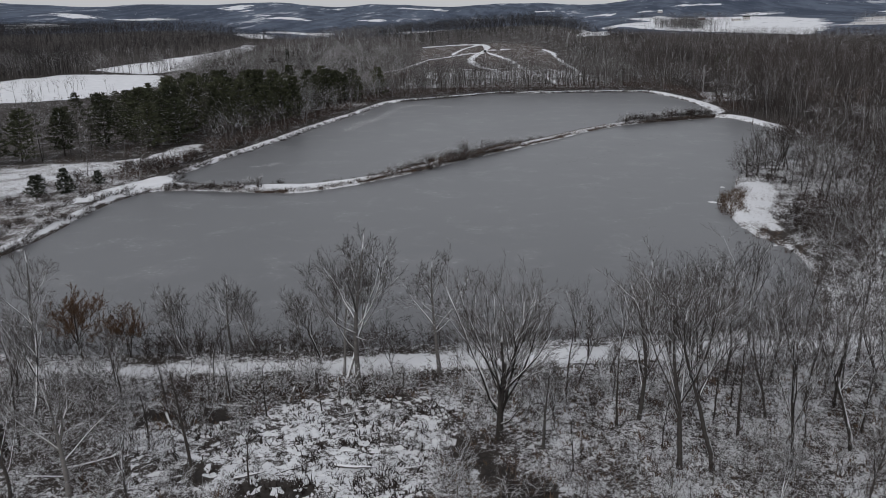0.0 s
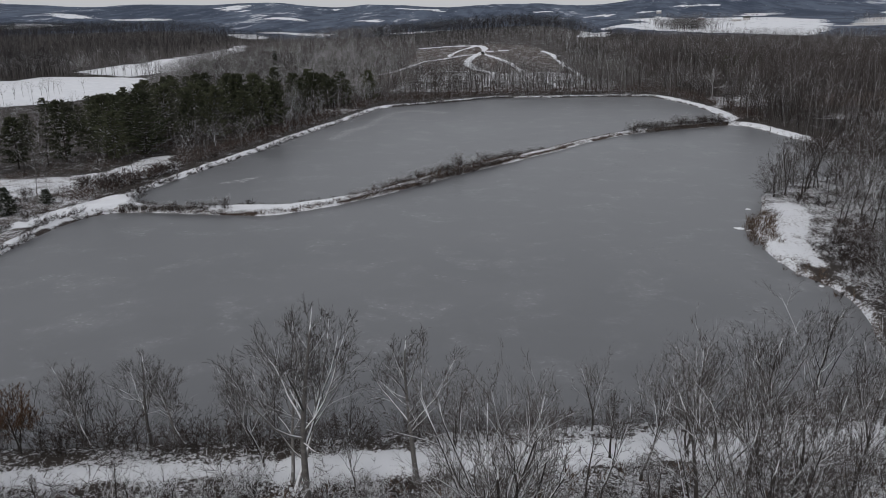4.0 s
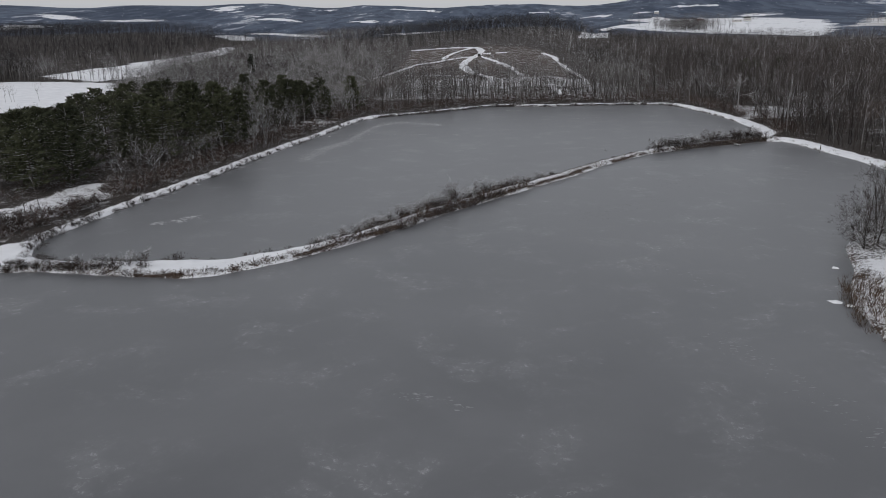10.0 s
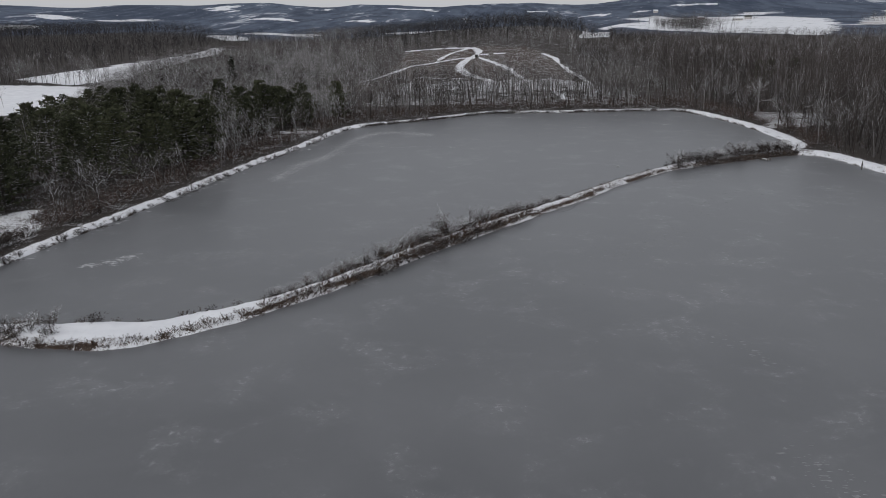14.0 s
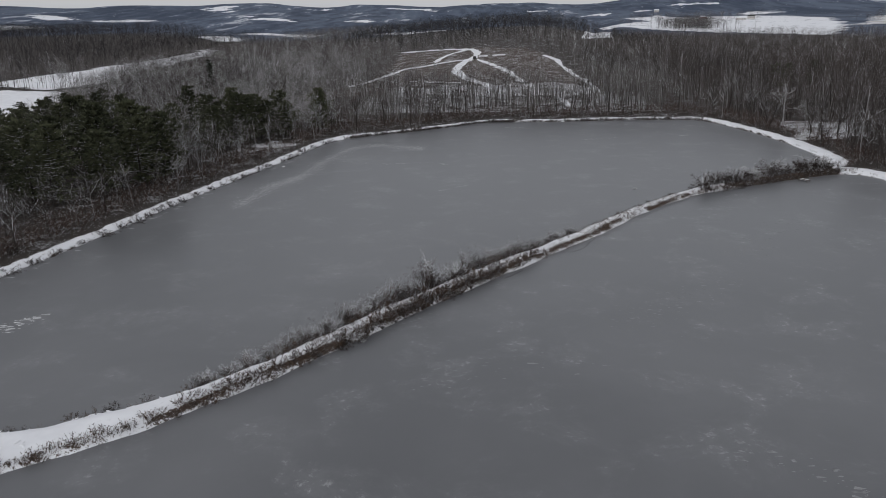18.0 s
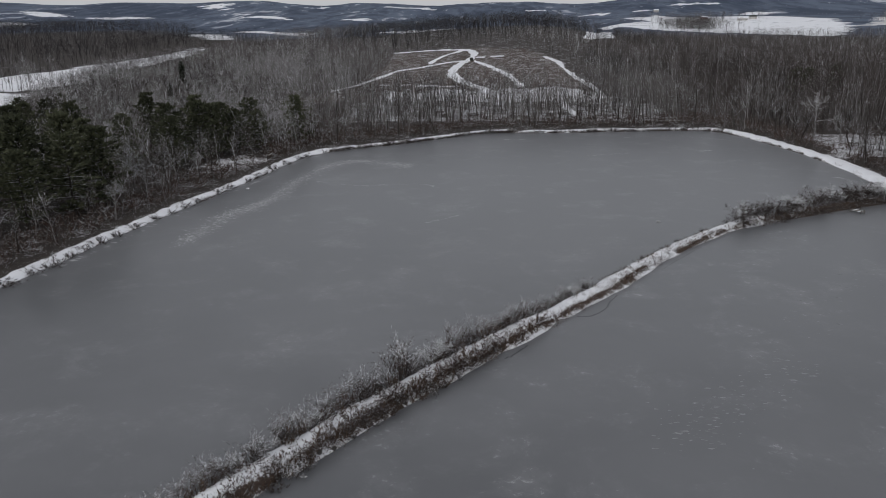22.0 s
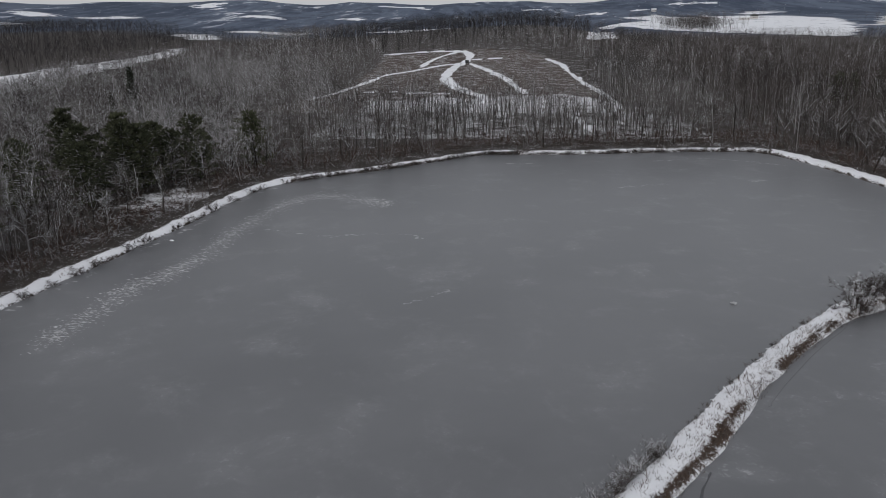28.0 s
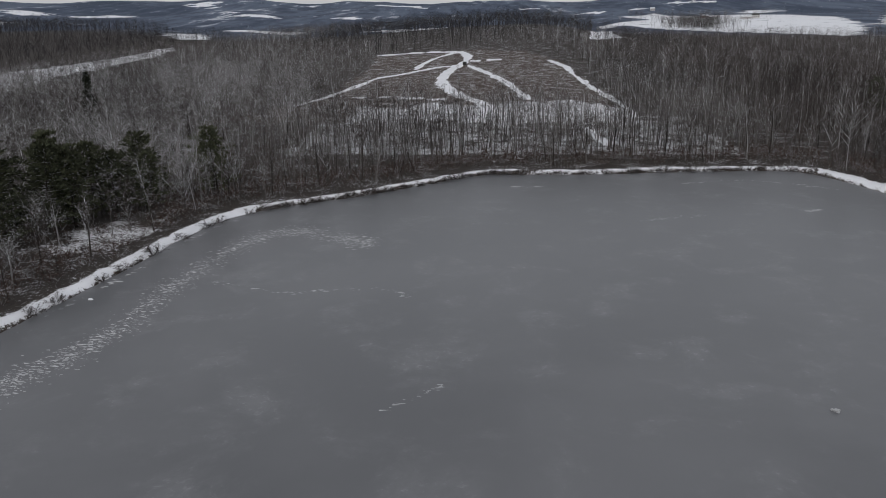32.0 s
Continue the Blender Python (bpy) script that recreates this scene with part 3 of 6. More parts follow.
def tube(geo, pts, radii, sides):
    """A tapered stem along pts; it ends in a point."""
    pts = np.asarray(pts, float)
    rings = []
    for k in range(len(pts) - 1):
        d, a, b = frame_of(pts[min(k + 1, len(pts) - 1)] - pts[max(k - 1, 0)])
        ang = np.arange(sides) * 2 * math.pi / sides + 0.4
        rings.append(pts[k] + radii[k] * (np.cos(ang)[:, None] * a + np.sin(ang)[:, None] * b))
    v = np.concatenate(rings + [pts[-1:]])
    f = []
    for k in range(len(rings) - 1):
        for s in range(sides):
            p, q = k * sides + s, k * sides + (s + 1) % sides
            f += [(p, q, q + sides), (p, q + sides, p + sides)]
    base, tip = (len(rings) - 1) * sides, len(v) - 1
    f += [(base + s, base + (s + 1) % sides, tip) for s in range(sides)]
    geo.add(v, f)


def sliver(geo, p, d, length, width, rng):
    d = d / (np.linalg.norm(d) + 1e-9)
    side = np.cross(d, rng.normal(size=3))
    side *= width / (np.linalg.norm(side) + 1e-9)
    geo.add([p - side / 2, p + side / 2, p + d * length], [(0, 1, 2)])


def bend(rng, p, d, length, n, wander, lift):
    pts, d = [p], d / np.linalg.norm(d)
    for _ in range(n):
        d = d + rng.normal(size=3) * wander + np.array((0, 0, lift))
        d /= np.linalg.norm(d)
        pts.append(pts[-1] + d * length / n)
    return np.array(pts)


def along(pts, t):
    k = min(int(t * (len(pts) - 1)), len(pts) - 2)
    u = t * (len(pts) - 1) - k
    return pts[k] * (1 - u) + pts[k + 1] * u, pts[k + 1] - pts[k]


def branch_off(rng, d, spread):
    d, a, b = frame_of(d)
    ang = rng.uniform(0, 2 * math.pi)
    return d * math.cos(spread) + (a * math.cos(ang) + b * math.sin(ang)) * math.sin(spread)


def bare_tree(seed, height, stems=1, fork=0.3, leaders=6, spread=0.5, reach=0.8, lift=0.05, boughs=7, branches=6, twigs=5, sprays=2, low_limbs=2, sides=5, girth=1.0, fine=1.0, lean=0.05, wobble=0.10, part_at=0.2, top=0.95):
    """A leafless tree: a trunk that parts into a fan of rising leaders with boughs on them, and a crown of branches, twigs and fine sprays. Returns the two."""
    rng = np.random.default_rng(seed)
    wood, crown = Geo(), Geo()

    def bough_on(limb, length, r, u):
        p, d = along(limb, u)
        size = length * (0.52 * (1.05 - u) + 0.13) * rng.uniform(0.7, 1.2)
        bough = bend(rng, p, branch_off(rng, d, rng.uniform(0.4, 0.85)) + np.array((0, 0, 0.12)), size, 4, wobble, lift)
        rb = max(0.016, r * (1.05 - 0.75 * u) * 0.5)
        tube(wood, bough, np.linspace(rb, rb * 0.35, 5), 3)
        for j in range(branches):
            q, e = along(bough, 0.15 + 0.85 * (j + rng.uniform(0, 0.9)) / branches)
            lb = max(height * 0.05, size * rng.uniform(0.28, 0.55))
            arm = bend(rng, q, branch_off(rng, e, rng.uniform(0.3, 0.8)) + np.array((0, 0, 0.1)), lb, 2, wobble, 0.03)
            rr = max(0.011, rb * 0.42) * fine
            tube(crown, arm, np.array((rr, rr * 0.6, 0)), 3)
            for _ in range(twigs):
                a, g = along(arm, rng.uniform(0.1, 1.0))
                w = branch_off(rng, g, rng.uniform(0.25, 0.8)) + np.array((0, 0, 0.1))
                lt = lb * rng.uniform(0.3, 0.6)
                sliver(crown, a, w, lt, 0.024 * fine, rng)
                for _ in range(sprays):
                    sliver(crown, a + w * lt * rng.uniform(0.2, 0.9), branch_off(rng, w, rng.uniform(0.25, 0.7)), lt * rng.uniform(0.4, 0.8), 0.018 * fine, rng)

    for s in range(stems):
        side = stems > 1
        d0 = np.array((0, 0, 1.0)) + rng.normal(size=3) * (0.2 if side else lean)
        h = height * (1 if s == 0 else rng.uniform(0.72, 0.95))
        r0 = 0.0165 * h * girth * (0.75 if side else 1)
        trunk = bend(rng, np.array((rng.normal() * 0.25 * side, rng.normal() * 0.25 * side, -0.3)), d0, h * top + 0.3, 8, 0.05 + 0.06 * (top < 0.9), 0.05)
        tube(wood, trunk, np.array([r0 * (1.25 if k == 0 else (1 - k / 8.0) ** 0.8) for k in range(9)]) + 0.012, sides + 1)
        turn0 = rng.uniform(0, 6.28)
        for k in range(leaders + low_limbs):
            t = fork + part_at * (k / max(1, leaders)) + rng.uniform(0, 0.05) if k < leaders else rng.uniform(fork * 0.8, fork + 0.3)
            p, d = along(trunk, min(0.9, t))
            ang = turn0 + k * 2.4 + rng.normal() * 0.3
            tilt = spread * rng.uniform(0.55, 1.25) * (1.0 if k < leaders else 1.9)
            out = np.array((math.cos(ang) * math.sin(tilt), math.sin(ang) * math.sin(tilt), math.cos(tilt)))
            length = h * (1 - t) * reach * rng.uniform(0.78, 1.12) * (1.0 if k < leaders else 0.6)
            limb = bend(rng, p, out, length, 6, wobble * 0.8, lift)
            r1 = max(0.03, r0 * (1 - 0.8 * t) * (0.62 if k < leaders else 0.36))
            tube(wood, limb, np.linspace(r1, r1 * 0.22, 7), max(3, sides - 1))
            n = boughs if k < leaders else max(2, boughs // 2)
            for j in range(n):
                bough_on(limb, length, r1, 0.28 + 0.70 * (j + rng.uniform(0, 0.9)) / n)
        for j in range(boughs):
            bough_on(trunk, h * 0.5, r0 * 0.6, fork + 0.25 + (0.72 - fork) * (j + rng.uniform(0, 0.9)) / boughs)
    return wood, crown


def bush(seed, height, radius, stems=14, twigs=220, width=0.02, upright=0.8, size=0.36, forks=0):
    """A leafless shrub: stems that fan out of one foot and end in a ragged head of twigs. Returns stems and twigs."""
    rng = np.random.default_rng(seed)
    wood, crown = Geo(), Geo()
    n = max(stems, 7)
    wide = math.atan2(radius, height * 0.62)
    for k in range(n):
        a, tilt = 2.4 * k + rng.normal() * 0.5, wide * math.sqrt(rng.uniform(0.02, 1.0)) * (1.25 - 0.3 * min(upright, 1.3))
        rr = radius * 0.22 * rng.uniform(0, 1)
        p = np.array((rr * math.cos(a), rr * math.sin(a), -0.12))
        d = np.array((math.cos(a) * math.sin(tilt), math.sin(a) * math.sin(tilt), math.cos(tilt)))
        stem = bend(rng, p, d, height * rng.uniform(0.62, 0.98) * (1.0 + 0.15 * tilt), 4, 0.14, 0.02)
        if k < stems:
            tube(wood, stem, np.linspace(0.022, 0.008, 5), 3)
        for _ in range(twigs // n):
            q, e = along(stem, rng.uniform(0.25, 1.0))
            w = branch_off(rng, e, rng.uniform(0.4, 1.3)) + np.array((0, 0, 0.1))
            l = height * size * rng.uniform(0.5, 1.1)
            sliver(crown, q, w, l, width, rng)
            for _ in range(forks):
                sliver(crown, q + w * l * rng.uniform(0.15, 0.9), branch_off(rng, w, rng.uniform(0.3, 1.0)), l * rng.uniform(0.35, 0.7), width * 0.7, rng)
    return wood, crown


def snow_load(crown, seed, count, size):
    """Small pads of snow caught on the twigs of a bush."""
    rng = np.random.default_rng(seed)
    v, f = crown.arrays()
    g = Geo()
    tips = v[f[:, 2]]
    tips = tips[tips[:, 2] > 0.5 * tips[:, 2].max()]
    for k in rng.choice(len(tips), count):
        r = size * rng.uniform(0.4, 1.2)
        n = 5
        a = np.arange(n) * 2 * math.pi / n + rng.uniform(0, 6)
        q = r * rng.uniform(0.6, 1.2, n)
        ring = np.stack([np.cos(a) * q, np.sin(a) * q, rng.normal(size=n) * r * 0.2], 1)
        g.add(np.concatenate([ring, [(0, 0, r * 0.5)], [(0, 0, -r * 0.2)]]) + tips[k] - (0, 0, 0.05), [t for j in range(n) for t in ((j, (j + 1) % n, n), ((j + 1) % n, j, n + 1))])
    return g


def pine(seed, height, radius, whorls=17, arms=7, tufts=22, bare=0.22, size=0.56, droop=0.05, power=0.5):
    """A pine: trunk, and layered boughs of needle tufts with gaps between them."""
    rng = np.random.default_rng(seed)
    wood, crown = Geo(), Geo()
    trunk = bend(rng, np.array((0, 0, -0.3)), np.array((0, 0, 1.0)), height + 0.1, 6, 0.025, 0.05)
    tube(wood, trunk, np.linspace(0.016 * height, 0.02, 7), 6)
    for k in range(whorls):
        t = bare + (0.99 - bare) * k / (whorls - 1)
        reach = radius * (1.05 - t) ** power * (0.55 + 0.45 * min(1, (t - bare) * 5 + 0.3)) * rng.uniform(0.7, 1.15)
        for j in range(arms):
            if rng.uniform() < 0.16:
                continue
            p, _ = along(trunk, min(0.995, t + rng.uniform(-0.02, 0.02)))
            a = 2 * math.pi * (j + rng.uniform(-0.4, 0.4)) / arms + k
            l = reach * rng.uniform(0.55, 1.15)
            arm = bend(rng, p, np.array((math.cos(a), math.sin(a), 0.15 - droop * 3 * (1 - t))), l, 3, 0.08, 0.05)
            tube(wood, arm, np.linspace(0.045, 0.012, 4), 3)
            for _ in range(tufts):
                q, e = along(arm, rng.uniform(0.2, 1.0))
                q = q + rng.normal(size=3) * np.array((0.22, 0.22, 0.12)) * size
                s = size * rng.uniform(0.5, 1.1)
                for _ in range(2):
                    w = branch_off(rng, e + np.array((0, 0, 0.2)), rng.uniform(0.2, 1.1))
                    o = np.cross(w, rng.normal(size=3) + np.array((0, 0, 0.8)))
                    o *= 0.24 * s / (np.linalg.norm(o) + 1e-9)
                    crown.add([q - o, q + o, q + w * s], [(0, 1, 2)])
    return wood, crown


def part(name, mesh, parent, label=""):
    ob = new(name, mesh)
    ob.parent = parent
    if label:
        ob["label"] = label
    return ob


def thing(name, label, category, group, pieces):
    """An empty at the foot with its parts: (name, mesh, label)."""
    top = tagged(new(name), label, category, group)
    top.empty_display_size = 0.3
    for piece, mesh, text in pieces:
        part(piece, mesh, top, text)
    return top


class Kind:
    """A plant built once; put() sets a copy of it down."""

    def __init__(self, name, label, category, group, pieces):
        self.name, self.label, self.category, self.group, self.pieces = name, label, category, group, pieces
        self.first = None

    def put(self, x, y, z, turn, scale=1.0, tall=1.0, label=""):
        x, y = site(x, y)
        m = pose(x, y, z, 0, 0, turn) @ Matrix.Diagonal((scale, scale, scale * tall, 1))
        if self.first is None:
            self.first = thing(self.name, self.label, self.category, self.group, self.pieces)
            ob = self.first
            ob.matrix_basis = m
        else:
            ob = copy_thing(self.first, pose(x, y, z, 0, 0, turn))
            ob.scale = (scale, scale, scale * tall)
        if label:
            ob["label"] = label
        return ob


def fitted(wood, crown, height):
    """Scales both so that the topmost twig stands at the given height."""
    k = height / max(v[:, 2].max() for v in crown.v)
    for g in (wood, crown):
        g.v = [v * k for v in g.v]
    return wood, crown


def tree_kind(name, label, group, wood_mat, twig_mat, **shape):
    wood, crown = fitted(*bare_tree(**shape), shape["height"])
    return Kind(name, label, "tree", group, [("trunk", wood.mesh("trunk", wood_mat), ""), ("crown", crown.mesh("crown", twig_mat), "")])


def bush_kind(name, label, group, wood_mat, twig_mat, **shape):
    pads, white = shape.pop("pads", 0), shape.pop("white", 0.0)
    wood, crown = bush(**shape)
    head = template((crown, 0), (snow_load(crown, shape["seed"], pads, 0.06), 1)) if pads else template((crown, 0))
    if white:
        v, f, index = head
        tip = v[f[:, 2]]
        lobe = value_noise(tip[:, 0] + 9.0, tip[:, 1] + 9.0, 0.7, shape["seed"])
        index[(index == 0) & (tip[:, 2] / shape["height"] + 0.9 * (lobe - 0.5) > 1.0 - white)] = 2
    pieces = [("framework", wood.mesh("framework", wood_mat), ""), ("crown", mesh_of("crown", head[0], head[1], twig_mat, M_SNOW, M_SNOW_TWIG, index=head[2]), "dark twigs whitened with snow" if white else "")]
    return Kind(name, label, "bush", group, pieces)


def pine_kind(name, label, group, leaf, **shape):
    wood, crown = fitted(*pine(**shape), shape["height"])
    return Kind(name, label, "pine tree" if "pine" in name else "evergreen tree", group, [("trunk", wood.mesh("trunk", M_BARK_DARK), ""), ("crown", crown.mesh("crown", leaf), "")])


def scatter(name, templates, x, y, z, scale, rng, materials, label, category, squash=0.15, kind="stuff"):
    """Many plants joined in one mesh: templates are lists of (points, faces, material)."""
    vs, fs, ms, n = [], [], [], 0
    turn = rng.uniform(0, 2 * math.pi, len(x))
    pick = rng.integers(0, len(templates), len(x))
    tall = rng.uniform(1 - squash, 1 + squash, len(x))
    for k in range(len(templates)):
        who = np.nonzero(pick == k)[0]
        if not len(who):
            continue
        tv, tf, tm = templates[k]
        c, s = np.cos(turn[who])[:, None], np.sin(turn[who])[:, None]
        sc = scale[who][:, None]
        wx, wy = site(x[who], y[who])
        px = (tv[None, :, 0] * c - tv[None, :, 1] * s) * sc + wx[:, None]
        py = (tv[None, :, 0] * s + tv[None, :, 1] * c) * sc + wy[:, None]
        pz = tv[None, :, 2] * sc * tall[who][:, None] + z[who][:, None]
        vs.append(np.stack([px, py, pz], -1).reshape(-1, 3))
        fs.append((tf[None] + (np.arange(len(who)) * len(tv))[:, None, None] + n).reshape(-1, 3))
        ms.append(np.tile(tm, len(who)))
        n += len(who) * len(tv)
    me = mesh_of(name, np.concatenate(vs), np.concatenate(fs), *materials, index=np.concatenate(ms))
    return tagged(new(name, me), label, category, kind=kind)


def template(*geos):
    """Joins (geo, material index) pairs into one scatter template."""
    vs, fs, ms, n = [], [], [], 0
    for geo, m in geos:
        if not geo.n:
            continue
        v, f = geo.arrays()
        vs.append(v), fs.append(f + n), ms.append(np.full(len(f), m))
        n += len(v)
    return np.concatenate(vs), np.concatenate(fs), np.concatenate(ms)


def woods_tree(seed, height, limbs=8, subs=5, twigs=3, width=0.05, low=0.35, reach=0.26, girth=1.0, frost=False, limb=0.10, spread=1.0):
    """A light leafless woodland tree for the masses behind: trunk, rising limbs and a ragged, rounded head of twigs."""
    rng = np.random.default_rng(seed)
    wood, twig = Geo(), Geo()
    trunk = bend(rng, np.array((0, 0, -0.3)), np.array((rng.normal() * 0.05, rng.normal() * 0.05, 1.0)), height * 0.97, 4, 0.045, 0.03)
    r = 0.0072 * height * girth
    tube(wood, trunk, np.array((r, r * 0.8, r * 0.6, r * 0.35, 0)), 3)
    turn0 = rng.uniform(0, 6.28)
    for k in range(limbs):
        t = low + (0.93 - low) * (k + rng.uniform(0, 0.8)) / limbs
        p, _ = along(trunk, t)
        ang, tilt = turn0 + 2.4 * k + rng.normal() * 0.4, spread * (1.0 - 0.6 * (t - low) / (1 - low)) * rng.uniform(0.6, 1.15)
        d = np.array((math.cos(ang) * math.sin(tilt), math.sin(ang) * math.sin(tilt), math.cos(tilt)))
        l = height * reach * rng.uniform(0.75, 1.2) * (1.35 - 0.8 * t)
        arm = bend(rng, p, d, l, 2, 0.14, 0.12)
        for q, w in ((0, limb), (1, limb * 0.7)):
            sliver(wood, arm[q], arm[q + 1] - arm[q], float(np.linalg.norm(arm[q + 1] - arm[q])) * 1.25, w, rng)
        for _ in range(subs):
            p2, d2 = along(arm, rng.uniform(0.25, 1.0))
            d2 = branch_off(rng, d2, rng.uniform(0.3, 0.9)) + np.array((0, 0, 0.15))
            l2 = l * rng.uniform(0.3, 0.6)
            sliver(wood if rng.uniform() < 0.3 else twig, p2, d2, l2, max(width, limb * 0.5), rng)
            for _ in range(twigs):
                sliver(twig, p2 + d2 * l2 * rng.uniform(0.2, 1.0), branch_off(rng, d2, rng.uniform(0.3, 1.0)), l2 * rng.uniform(0.4, 0.9), width, rng)
    return template((wood, 2 if frost else 0), (twig, 1))


def far_tree(seed, height, twigs=34, width=0.15, low=0.3, reach=0.3, frost=False):
    """A woodland tree for the far slopes: stem, a few limbs, and short twigs fringing a rounded crown."""
    rng = np.random.default_rng(seed)
    wood, twig = Geo(), Geo()
    top = np.array((rng.normal() * 0.5, rng.normal() * 0.5, height * 0.9))
    tube(wood, [(0, 0, -0.3), top * 0.5, top], np.array((0.13, 0.09, 0)), 3)
    middle, half = height * (0.5 + 0.5 * low), height * 0.5 * (1 - low)
    for k in range(6):
        a, t = 2.4 * k + rng.normal() * 0.4, rng.uniform(low, 0.75)
        d = np.array((math.cos(a) * 0.6, math.sin(a) * 0.6, 0.8))
        sliver(wood, top * t, d, height * reach * rng.uniform(0.8, 1.3), 0.22, rng)
    for _ in range(twigs):
        u = rng.normal(size=3)
        u /= np.linalg.norm(u)
        u[2] = u[2] if u[2] > -0.4 else -u[2]
        k = rng.uniform(0.25, 1.0) ** 0.6
        p = np.array((u[0] * reach * height * k, u[1] * reach * height * k, middle + half * u[2] * k)) + top * 0.15 * (0, 0, 1)
        sliver(twig, p, u * (1, 1, 0.6) + np.array((0, 0, 0.35)) + rng.normal(size=3) * 0.55, height * rng.uniform(0.05, 0.10), width, rng)
    return template((wood, 2 if frost else 1), (twig, 1))


def tuft(seed, height, blades, width, spread=0.5):
    rng = np.random.default_rng(seed)
    g = Geo()
    for _ in range(blades):
        p = np.array((rng.normal() * spread * 0.35, rng.normal() * spread * 0.35, -0.05))
        d = np.array((rng.normal() * 0.45, rng.normal() * 0.45, 1.0))
        sliver(g, p, d, height * rng.uniform(0.5, 1.1), width, rng)
    return template((g, 0))

# ---------------------------------------------------------------- woods and trees, set down
def spots(rng, x0, x1, y0, y1, cell, jitter=0.45):
    gx, gy = np.meshgrid(np.arange(x0, x1, cell), np.arange(y0, y1, cell))
    gx = gx.ravel() + rng.uniform(-jitter, jitter, gx.size) * cell
    gy = gy.ravel() + rng.uniform(-jitter, jitter, gy.size) * cell
    return gx, gy


def open_ground(x, y, gap=0.0):
    """True where no tree grows: ice, dikes, glades, fields and tracks."""
    d = np.minimum(shore_distance(x, y, NORTH_POND), shore_distance(x, y, SOUTH_POND))
    no = d < 4.0 + gap
    for poly in (PAD, MEADOW, EAST_BEACH, HAYFIELD, LONGFIELD, *FAR_FIELDS):
        no |= inside(x, y, poly)
    thin = value_noise(x * 7.3, y * 7.3, 5.0, 13) > 0.34
    for poly in (EAST_GLADE, FAR_GLADE, WEST_GLADE, SEDGE):
        no |= inside(x, y, poly) & thin
    no |= inside(x, y, CLEARING) & (thin | (y > 366 + 10 * np.sin(x / 9.0)))
    for line in TRACKS:
        no |= line_distance(x, y, line) < 3.0
    return no


def in_view(x, y, side=14.0):
    """The wedge of land that the flight looks over, with a margin."""
    return (x > -0.96 * (y - 14) - side) & (x < 0.68 * (y - 14) + side) & (y > 40)


WEST_BELT = [(-126, 140), (-124, 152), (-103, 175), (-98, 190), (-95, 215), (-95, 240), (-110, 290), (-140, 340), (-175, 400), (-195, 470), (-215, 560)]


def height_cap(x, y):
    """West of the tall belt behind the pond the trees stay low, down to the fields' edge."""
    belt = np.array(WEST_BELT, float)
    beyond = (x < np.interp(y, belt[:, 1], belt[:, 0])) & (x > np.interp(y, (150, 195, 240, 280, 350, 480, 620, 800), (-200, -250, -245, -196, -196, -240, -260, -300)))
    return np.where(beyond & (y > 135), np.maximum(2.5, 15.0 - 0.24 * line_distance(x, y, belt)), 99.0)


